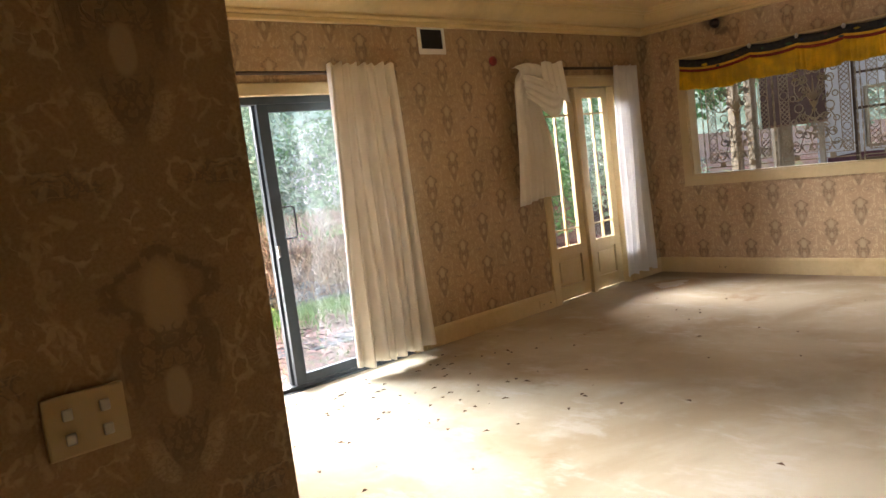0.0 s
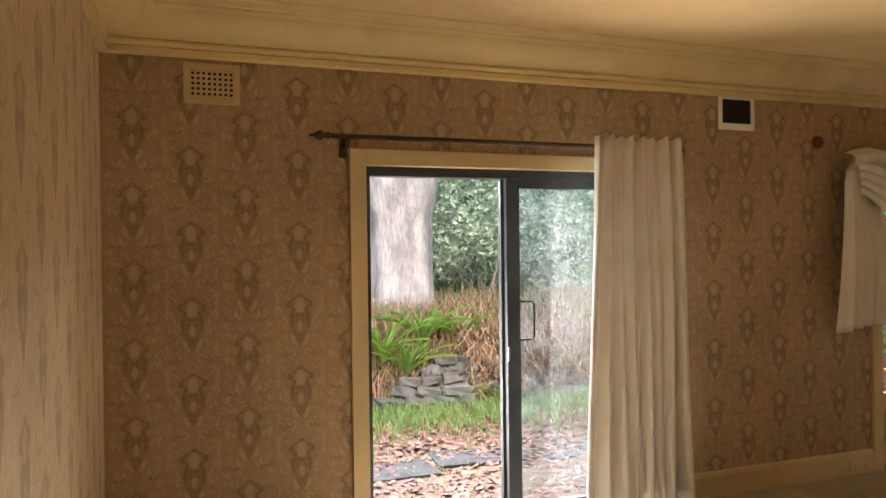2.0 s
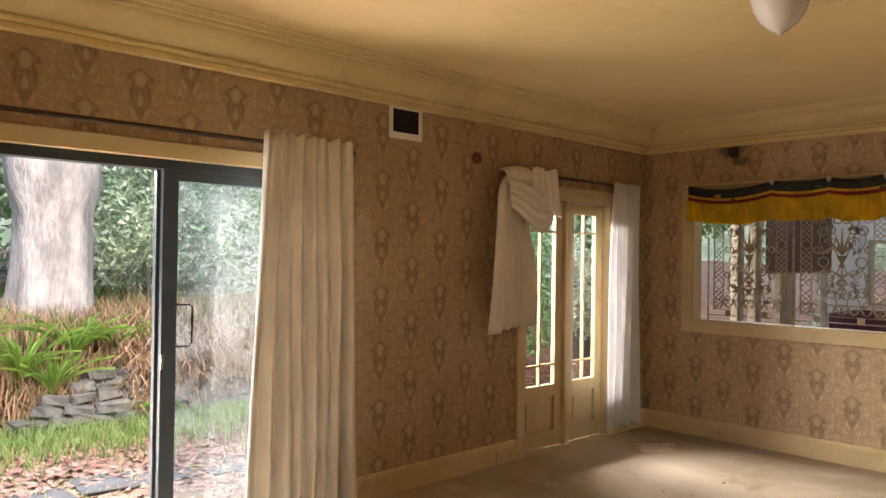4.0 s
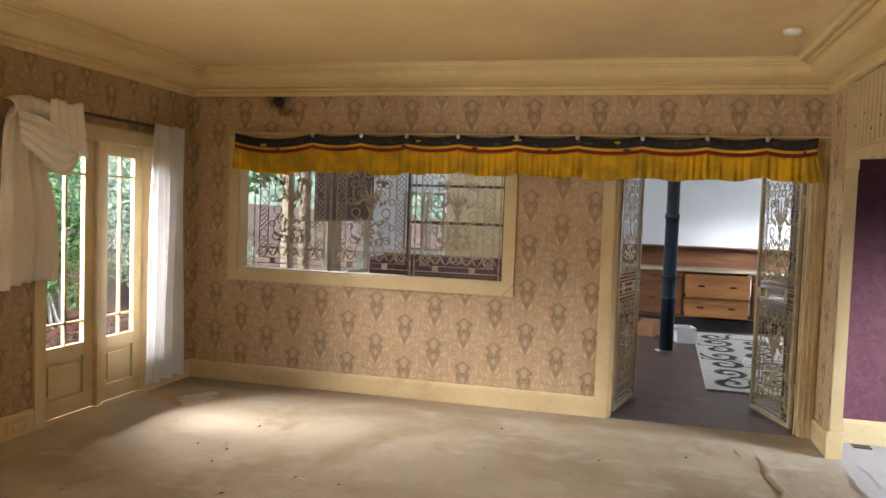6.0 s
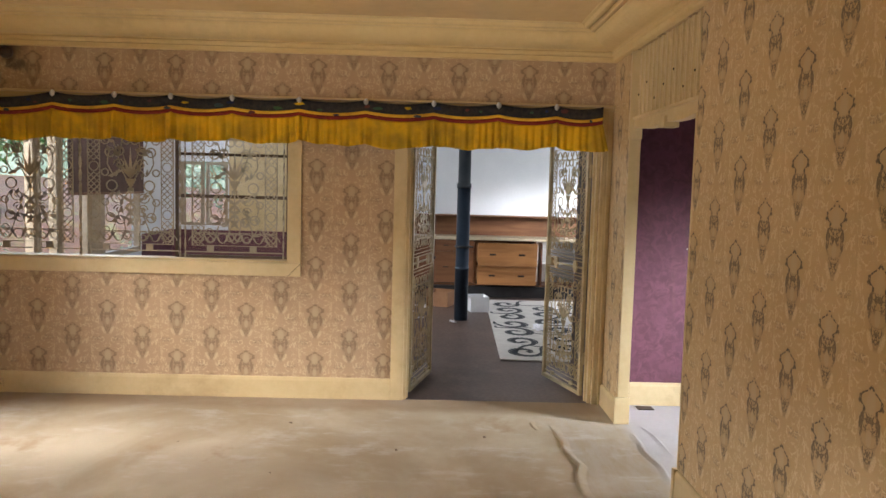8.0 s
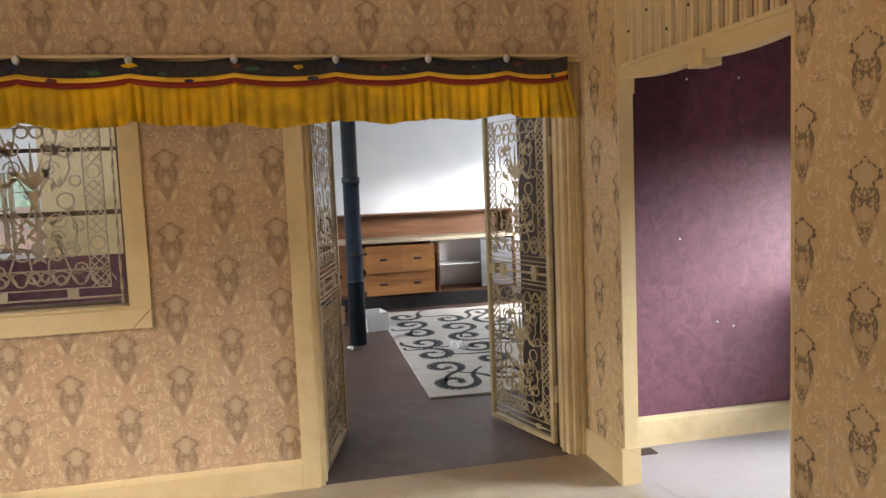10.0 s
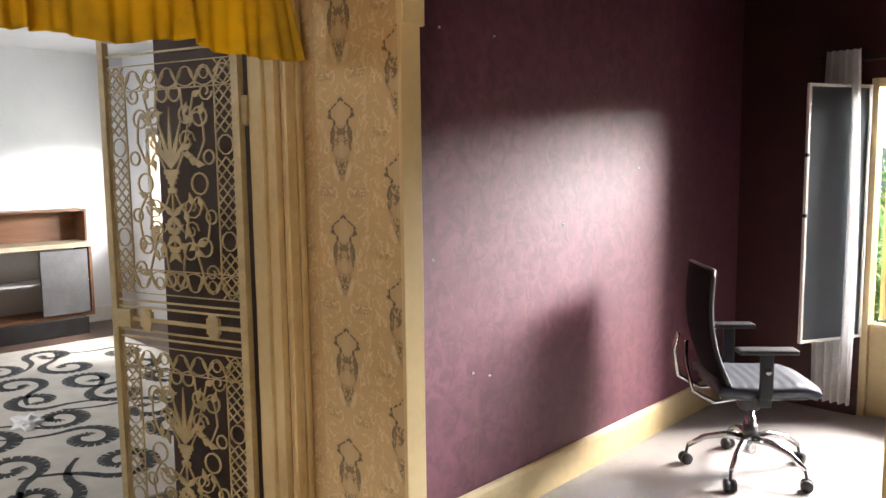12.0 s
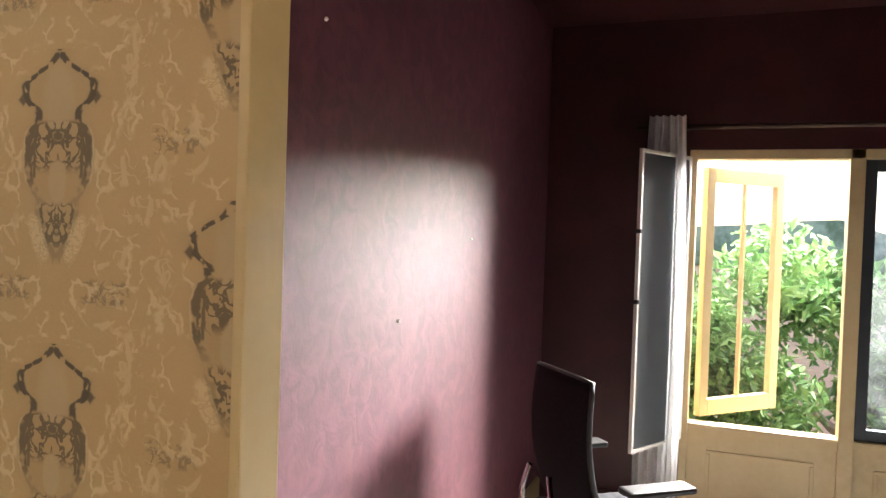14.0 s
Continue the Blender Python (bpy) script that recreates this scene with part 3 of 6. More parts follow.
# casings
w = 0.09
setting("trim_sliding_door", boxes((2.43, YA - 0.022, 0, 2.52, YA + 0.04, 2.135), (2.52, YA - 0.022, 2.05, 4.42, YA + 0.04, 2.135), (4.42, YA - 0.022, 0, 4.51, YA + 0.04, 2.135), bevel=0.004), CREAM)
setting("trim_french_door", boxes((6.15, YA - 0.022, 0, 6.24, YA + 0.12, 2.13), (6.24, YA - 0.022, 2.04, 7.38, YA + 0.12, 2.13), (7.38, YA - 0.022, 0, 7.47, YA + 0.12, 2.13), (6.12, YA - 0.03, 2.13, 7.5, YA, 2.15), bevel=0.004), CREAM)
setting("trim_window", boxes((XB - 0.024, 2.29, 0.92, XB - 0.002, 4.89, 1.02), (XB - 0.024, 2.29, 1.02, XB - 0.002, 2.385, 2.2), (XB - 0.024, 4.80, 1.02, XB - 0.002, 4.89, 2.2), (XB - 0.024, 2.385, 2.12, XB - 0.002, 4.80, 2.2), bevel=0.003), CREAM)
bm = bmesh.new()
box(bm, -0.0007, -0.0015, -0.066, 0.0007, 0.0015, 0.066, m=Matrix.Translation((XB - 0.0245, 2.337, 0.97)) @ pose(0, 0, 0, 45, 0, 0))
setting("trim_mitre_joint", bm, HOLE)
setting("window_reveal", boxes((XB - 0.002, 2.38, 1.02, XB + T + 0.01, 4.80, 1.035), (XB - 0.002, 2.38, 1.035, XB + T + 0.01, 2.395, 2.12), (XB - 0.002, 4.785, 1.035, XB + T + 0.01, 4.80, 2.12)), CREAM)
setting("trim_doorway", boxes((XB - 0.024, 1.513, 0, XB + 0.0, 1.608, 2.2), (XB - 0.012, 0.005, 0, XB, 0.085, 2.2), (XB - 0.030, 0.066, 0, XB - 0.0125, 0.085, 2.2), (XB - 0.022, 0.044, 0, XB - 0.0125, 0.062, 2.2), (XB - 0.027, 0.024, 0, XB - 0.0125, 0.040, 2.2), (XB - 0.024, 0.085, 2.12, XB, 1.513, 2.2), bevel=0.004), CREAM)
setting("doorway_reveal", boxes((XB, 1.488, 0, XB + T + 0.02, 1.518, 2.12), (XB, 0.085, 0, XB + T + 0.02, 0.11, 2.12), (XB, 0.11, 2.1, XB + T + 0.02, 1.488, 2.12), (XB + 0.05, 0.11, 0, XB + 0.075, 0.125, 2.1), (XB + 0.05, 1.473, 0, XB + 0.075, 1.488, 2.1), bevel=0.003), CREAM)
setting("trim_side_opening", boxes((7.517, YC - TC - 0.005, 0.19, 7.532, YC + 0.004, 2.03), (7.503, YC - TC - 0.01, 0, 7.53, YC + 0.026, 0.19), (6.245, YC - TC - 0.005, 0, 6.262, YC + 0.004, 2.03), (6.24, YC - TC - 0.01, 0, 6.275, YC + 0.026, 0.165), (7.497, YC - TC - 0.006, 1.97, 7.526, YC + 0.012, 2.56), bevel=0.003), CREAM)


# ---- fretwork over the side opening ----
def fretwork():
    t = thing("fretwork_screen", "cream painted timber fretwork with upright slats over the opening", "fretwork", (6.88, -0.045, 2.0))
    bm = bmesh.new()
    n = 28
    lo = []
    for i in range(n + 1):
        u = -0.62 + 1.235 * i / n
        s = abs((i / n) - 0.48) * 2
        z = 0.03 - 0.018 * math.sin(s * math.pi) + 0.012 * s
        lo.append((u, z))
    g = [[bm.verts.new((u, yy, z)) for u, z in lo] for yy in (-0.028, 0.028)]
    h = [[bm.verts.new((u, yy, 0.095)) for u, z in lo] for yy in (-0.028, 0.028)]
    for i in range(n):
        bm.faces.new((g[0][i], g[0][i + 1], h[0][i + 1], h[0][i]))
        bm.faces.new((g[1][i + 1], g[1][i], h[1][i], h[1][i + 1]))
        bm.faces.new((g[0][i + 1], g[0][i], g[1][i], g[1][i + 1]))
        bm.faces.new((h[0][i], h[0][i + 1], h[1][i + 1], h[1][i]))
    part("rail", bm, CREAM, t)
    part("moulding", boxes((-0.62, -0.04, 0.095, 0.615, 0.04, 0.115), bevel=0.004), CREAM, t)
    part("block", boxes((-0.092, -0.045, -0.004, 0.012, 0.045, 0.062), bevel=0.003), CREAM, t)
    for i in range(14):
        u = -0.575 + i * 0.0885
        part("slat", boxes((u - 0.025, -0.012, 0.115, u + 0.025, 0.012, 0.56), bevel=0.003), CREAM, t)
        part("bead", boxes((u - 0.004, 0.0121, 0.115, u + 0.004, 0.017, 0.56), bevel=0.001), CREAM, t)
        if i % 2:
            bm = bmesh.new()
            lathe(bm, [(0.008, 0), (0.006, 0.004), (0.001, 0.005)], 8, pose(u, 0.0172, 0.20 + 0.06 * (i % 3), -90, 0, 0))
            part("nail_hole", bm, HOLE, t)


fretwork()


# ---- sliding glass door ----
def sliding_door():
    t = thing("sliding_door", "dark grey aluminium sliding glass door, left leaf clear", "sliding door", (3.47, YA + 0.09, 0))
    part("frame", boxes((-0.95, -0.045, 0, -0.915, 0.045, 2.05), (0.915, -0.045, 0, 0.95, 0.045, 2.05), (-0.915, -0.045, 2.0, 0.915, 0.045, 2.05), (-0.915, -0.045, -0.0, 0.915, 0.045, 0.03), bevel=0.003), ALU, t)
    a = part("sliding_leaf", boxes((-0.105, -0.04, 0.03, -0.02, -0.005, 2.0), (0.84, -0.04, 0.03, 0.915, -0.005, 2.0), (-0.02, -0.04, 1.945, 0.84, -0.005, 2.0), (-0.02, -0.04, 0.03, 0.84, -0.005, 0.1), bevel=0.003), ALU, t)
    part("pane", boxes((-0.02, -0.025, 0.1, 0.84, -0.02, 1.945)), DUSTY, a)
    bm = bmesh.new()
    tube(bm, [(-0.03, -0.045, 1.29), (-0.03, -0.075, 1.29), (0.03, -0.085, 1.29), (0.045, -0.085, 1.275), (0.045, -0.085, 1.085), (0.03, -0.085, 1.07), (-0.03, -0.075, 1.07), (-0.03, -0.045, 1.07)], 0.006)
    part("handle", bm, BLACK, a)
    part("latch", boxes((-0.112, -0.06, 0.95, -0.095, -0.04, 1.03), bevel=0.002), STEEL, a)
    b = part("fixed_leaf", boxes((-0.12, 0.005, 0.03, -0.085, 0.04, 2.0)), ALU, t)
    part("strike", boxes((-0.945, -0.06, 0.93, -0.925, -0.045, 1.0), bevel=0.002), BLACK, t)


sliding_door()
setting("door_sill", boxes((2.52, YA - 0.0, -0.03, 4.42, YA + 0.25, 0.004)), ALU)


# ---- french doors ----
def french_leaf(x0, x1, name_turn):
    t = thing("french_door", "cream painted glazed timber door with small panes", "glazed door", ((x0 + x1) / 2, YA + 0.08, 0.01))
    h = (x1 - x0) / 2
    gl, gr, g0, g1 = -h + 0.095, h - 0.095, 0.51, 1.93
    bm = boxes((-h, -0.02, 0, gl, 0.02, 2.02), (gr, -0.02, 0, h, 0.02, 2.02), (gl, -0.02, g1, gr, 0.02, 2.02), (gl, -0.02, 0, gr, 0.02, 0.13), (gl, -0.02, 0.41, gr, 0.02, g0), (gl, 0.004, 0.13, gr, 0.014, 0.41), bevel=0.003)
    body = part("leaf_frame", bm, CREAM, t)
    part("raised_panel", boxes((gl + 0.028, -0.012, 0.165, gr - 0.028, 0.0036, 0.375), bevel=0.006), CREAM, t)
    bm = boxes(((gl + gr) / 2 - 0.009, -0.014, g0, (gl + gr) / 2 + 0.009, 0.014, g1), (gl, -0.013, 0.665, gr, 0.013, 0.68), (gl, -0.013, 1.765, gr, 0.013, 1.78))
    part("glazing_bars", bm, CREAM, t)
    for a0, a1 in ((gl, (gl + gr) / 2 - 0.009), ((gl + gr) / 2 + 0.009, gr)):
        for b0, b1 in ((g0, 0.665), (0.68, 1.765), (1.78, g1)):
            part("pane", boxes((a0, -0.002, b0, a1, 0.002, b1)), PANE, t)


french_leaf(6.245, 6.805, 0)
french_leaf(6.865, 7.375, 0)
setting("door_meeting_post", boxes((6.807, YA + 0.02, 0, 6.863, YA + 0.12, 2.04), bevel=0.004), CREAM)


# ---- curtains ----
def curtain(name, label, x_top, x_bot, z0, z1, y, folds, mat, amp=0.035, seed=0, parent=None):
    rnd = random.Random(seed)
    ph = [rnd.uniform(0, 6) for _ in range(4)]
    t = thing(name, label, "curtain", ((x_top[0] + x_top[1]) / 2, y, z0)) if parent is None else parent
    cx = (x_top[0] + x_top[1]) / 2

    def f(u, v):
        xa = x_top[0] + (x_top[1] - x_top[0]) * u
        xb = x_bot[0] + (x_bot[1] - x_bot[0]) * u
        k = 1 - v
        uu = u + 0.02 * math.sin(ph[0] + 9 * u) * k
        s = 1.6 * abs(math.sin(math.pi * folds * uu + ph[1] + 0.25 * math.sin(4 * u + 2 * k))) - 0.9 + 0.35 * math.sin(2 * math.pi * folds * 0.6 * uu + ph[2] + k * 1.2)
        d = -amp * s * (0.6 + 0.4 * k) + 0.012 * math.sin(ph[3] + 5 * k + 7 * u)
        z = (z1 - z0) * v + (0.012 * math.sin(20 * u + ph[0]) if v < 0.02 else 0) + (0.01 * s if v > 0.98 else 0)
        return (xa + (xb - xa) * k - cx + 0.008 * math.cos(2 * math.pi * folds * uu), d, z)
    bm = bmesh.new()
    sheet(bm, f, folds * 12, 26)
    ob = part("fabric", bm, mat, t, smooth=True)
    sol = ob.modifiers.new("thickness", "SOLIDIFY")
    sol.thickness = 0.002
    return t


curtain("curtain", "pleated cream curtain hanging to the floor by the sliding door", (3.82, 4.42), (3.74, 4.49), 0.07, 2.235, YA - 0.17, 8, CURTAIN, 0.055, 3)
curtain("curtain", "short pleated white curtain beside the french doors", (7.20, 7.59), (7.09, 7.61), 0.12, 2.215, YA - 0.17, 6, SHEER, 0.035, 5)


def knotted_curtain():
    t = thing("knotted_curtain", "cream curtain thrown over its rod in a loose knot", "curtain", (6.1, YA - 0.16, 1.0))

    def fall(u, v):
        z = 1.185 * v
        left = float(np.interp(z, (0, 0.64, 1.0, 1.12, 1.185), (-0.41, -0.39, -0.365, -0.33, -0.25)))
        right = float(np.interp(z, (0, 0.25, 0.56, 0.78, 1.185), (0.085, 0.075, 0.03, -0.05, -0.03)))
        k = 1 - v
        s = math.sin(2 * math.pi * 5.5 * u + 0.8 * k) + 0.4 * math.sin(2 * math.pi * 11 * u + 2)
        lift = 0.06 * k * math.exp(-((u - 0.62) / 0.10) ** 2)
        return (left + (right - left) * u, (0.016 + 0.018 * k) * s + lift - 0.03 * math.sin(math.pi * v), z + (0.02 * math.sin(4 * u) + 0.06 * u) * k)

    def swag(u, v):
        # folds that leave the shoulder and gather towards the low tip
        a = (-0.33 + 0.03 * u, 1.10 - 0.20 * u)
        b = (0.215 - 0.03 * u, 1.0 - 0.14 * u)
        belly = 0.11 + 0.13 * u
        x = a[0] + (b[0] - a[0]) * v
        z = a[1] + (b[1] - a[1]) * v + 0.10 * (1 - u) * math.sin(math.pi * v) * 0.6 - belly * math.sin(math.pi * v) * (0.25 + 0.6 * v) + 0.03 * (1 - v)
        s = math.sin(2 * math.pi * 4 * u + 1.5 * v)
        return (x, -0.075 - 0.035 * math.sin(math.pi * v) - 0.008 * s, z)

    def shoulder(u, v):
        a = math.pi * v
        x = -0.34 + 0.34 * u
        return (x, 0.02 - 0.09 * math.sin(a) - 0.008 * math.sin(2 * math.pi * 4 * u), 1.14 + 0.06 * math.cos(a) + 0.03 * math.sin(math.pi * u) + 0.02 * u)

    def tail(u, v):
        x = -0.06 + 0.30 * u - 0.03 * (1 - v) * (1 - u)
        low_z = 1.01 - 0.15 * u
        return (x, -0.085 + 0.014 * math.sin(2 * math.pi * 4 * u + 2 * v) - 0.03 * (1 - v), low_z + (1.235 - low_z) * v + 0.012 * math.sin(9 * u) * v)
    for name, f, nu, nv in (("hanging_fabric", fall, 72, 26), ("draped_fold", swag, 30, 26), ("shoulder_fold", shoulder, 30, 10), ("turned_back_end", tail, 40, 12)):
        bm = bmesh.new()
        sheet(bm, f, nu, nv)
        part(name, bm, CURTAIN, t, smooth=True).modifiers.new("thickness", "SOLIDIFY").thickness = 0.003


knotted_curtain()


def curtain_rod(x0, x1, z, label, fin0, fin1):
    t = thing("curtain_rod", label, "curtain rod", ((x0 + x1) / 2, YA - 0.1, z))
    h = (x1 - x0) / 2
    bm = bmesh.new()
    tube(bm, [(-h, 0, 0), (h, 0, 0)], 0.013, 10)
    part("pole", bm, IRON, t, smooth=True)
    for on, s in ((fin0, -1), (fin1, 1)):
        if on:
            bm = bmesh.new()
            lathe(bm, [(0.006, 0), (0.02, 0.004), (0.02, 0.014), (0.012, 0.02), (0.012, 0.03), (0.024, 0.042), (0.026, 0.056), (0.016, 0.07), (0.008, 0.085), (0.004, 0.11)], 12, Matrix.Translation((s * h, 0, 0)) @ pose(0, 0, 0, 0, 90 * s, 0))
            part("finial", bm, IRON, t, smooth=True)
    for s in (-0.92, 0.92):
        part("bracket", boxes((s * h - 0.012, -0.012, -0.06, s * h + 0.012, 0.085, -0.014), (s * h - 0.02, 0.084, -0.1, s * h + 0.02, 0.1, 0.02), bevel=0.002), IRON, t)


curtain_rod(2.31, 4.49, 2.185, "dark iron curtain rod with turned finials over the sliding door", True, False)
curtain_rod(5.97, 7.52, 2.205, "dark iron curtain rod over the french doors", False, False)


# ---- wall fittings on the garden wall ----
def vent_grille():
    t = thing("wall_vent", "cream plaster wall vent with a grid of small holes", "wall vent", (1.744, YA, 2.43))
    w2, h2 = 0.134, 0.1
    part("frame", boxes((-w2, -0.014, -h2, -w2 + 0.03, 0, h2), (w2 - 0.03, -0.014, -h2, w2, 0, h2), (-w2 + 0.03, -0.014, h2 - 0.028, w2 - 0.03, 0, h2), (-w2 + 0.03, -0.014, -h2, w2 - 0.03, 0, -h2 + 0.028), bevel=0.002), CREAM, t)
    # black sheet painted as the shade behind the grid
    part("backing", boxes((-w2 + 0.03, -0.003, -h2 + 0.028, w2 - 0.03, -0.001, h2 - 0.028)), HOLE, t)
    for i in range(9):
        u = -0.104 + 0.026 * i
        part("upright_bar", boxes((u - 0.006, -0.01, -0.072, u + 0.006, -0.004, 0.072)), CREAM, t)
    for j in range(6):
        v = -0.0635 + 0.0254 * j
        part("level_bar", boxes((-0.104, -0.0104, v - 0.006, 0.104, -0.0036, v + 0.006)), CREAM, t)


vent_grille()
t = thing("open_wall_vent", "white framed wall vent with its grille missing, black inside", "wall vent", (4.985, YA, 2.445))
part("frame", boxes((-0.143, -0.012, -0.105, -0.115, 0, 0.105), (0.115, -0.012, -0.105, 0.143, 0, 0.105), (-0.115, -0.012, 0.092, 0.115, 0, 0.105), (-0.115, -0.012, -0.105, 0.115, 0, -0.062), bevel=0.002), WHITE_TRIM, t)
# flat black sheet in place of the vent's unlit inside
part("dark_opening", boxes((-0.115, -0.004, -0.062, 0.115, -0.001, 0.092)), HOLE, t)
t = thing("alarm_bell", "small round dark red wall alarm", "alarm", (5.67, YA, 2.286))
bm = bmesh.new()
lathe(bm, [(0.042, 0), (0.042, 0.018), (0.034, 0.03), (0.016, 0.036), (0.002, 0.037)], 20, pose(0, 0, 0, 90, 0, 0))
part("dome", bm, surface("dark_red_plastic", (0.22, 0.012, 0.012), (0.16, 0.01, 0.01), 0.4), t, smooth=True)


def outlet(name, label, m, w=0.115, h=0.07, holes=2):
    t = thing(name, label, "power outlet")
    t.matrix_world = m
    part("plate", boxes((-w / 2, -0.01, -h / 2, w / 2, 0, h / 2), bevel=0.003), CREAM, t)
    for i in range(holes):
        c = (i - (holes - 1) / 2) * w / holes
        part("socket", boxes((c - 0.009, -0.0108, -0.012, c - 0.006, -0.0098, -0.002), (c + 0.006, -0.0108, -0.012, c + 0.009, -0.0098, -0.002), (c - 0.0015, -0.0108, -0.024, c + 0.0015, -0.0098, -0.015)), HOLE, t)
        part("rocker", boxes((c - 0.006, -0.0125, 0.008, c + 0.006, -0.01, 0.022), bevel=0.001), CREAM, t)
    return t


outlet("double_outlet", "cream double power outlet set in the skirting", pose(6.01, YA - 0.02, 0.07), 0.2, 0.08)
outlet("double_outlet", "white double power outlet set in the skirting", pose(XB - 0.02, 4.543, 0.075, 0, 0, -90), 0.115, 0.075)
t = thing("ceiling_wall_mount", "dark round mounting plate with a sooty smudge around it", "mount", (XB, 4.424, 2.5))
bm = bmesh.new()
lathe(bm, [(0.045, 0), (0.045, 0.02), (0.03, 0.035), (0.028, 0.07), (0.01, 0.075)], 16, pose(0, 0, 0, 0, -90, 0))
part("plate", bm, IRON, t, smooth=True)


def switch_plate():
    t = thing("switch_plate", "pale four-gang light switch on the entry wall", "light switch", (1.01, 1.515, 1.21))
    part("plate", boxes((-0.04, -0.008, -0.032, 0.04, 0, 0.032), bevel=0.003), CREAM, t)
    for i in (-0.018, 0.018):
        for j in (-0.018, 0.018):
            part("rocker", boxes((i - 0.005, -0.013, j * 0.7 - 0.006, i + 0.005, -0.008, j * 0.7 + 0.006), bevel=0.002), WHITE_TRIM, t)


switch_plate()


# ---- ceiling fittings ----
def ceiling_light():
    t = thing("ceiling_light", "white glass teardrop light on a plaster ceiling rose", "ceiling light", (4.756, 2.723, TOP))
    bm = bmesh.new()
    lathe(bm, [(0.62, 0.0), (0.62, -0.008), (0.60, -0.016), (0.57, -0.012), (0.54, -0.018), (0.36, -0.008), (0.33, -0.016), (0.29, -0.014), (0.27, -0.02), (0.2, -0.014), (0.12, -0.022), (0.08, -0.03), (0.0, -0.03)], 56)
    for i in range(20):
        a = 2 * math.pi * i / 20
        lathe(bm, [(0.03, -0.012), (0.024, -0.022), (0.008, -0.026)], 8, Matrix.Translation((0.235 * math.cos(a), 0.235 * math.sin(a), 0)))
    part("ceiling_rose", bm, CORNICE, t, smooth=True)
    bm = bmesh.new()
    lathe(bm, [(0.065, -0.025), (0.07, -0.045), (0.05, -0.055)], 24)
    part("collar", bm, STEEL, t, smooth=True)
    bm = bmesh.new()
    lathe(bm, [(0.05, -0.05), (0.09, -0.075), (0.11, -0.11), (0.112, -0.15), (0.098, -0.2), (0.07, -0.245), (0.035, -0.275), (0.012, -0.285), (0.008, -0.295), (0.001, -0.298)], 28)
    part("shade", bm, surface("opal_glass", (0.72, 0.70, 0.66), (0.68, 0.65, 0.6), 0.12), t, smooth=True)


ceiling_light()
t = thing("smoke_detector", "white round smoke detector on the ceiling", "smoke detector", (6.89, 0.49, TOP))
bm = bmesh.new()
lathe(bm, [(0.055, 0), (0.055, -0.015), (0.045, -0.03), (0.03, -0.036), (0.002, -0.037)], 24)
part("body", bm, WHITE_TRIM, t, smooth=True)


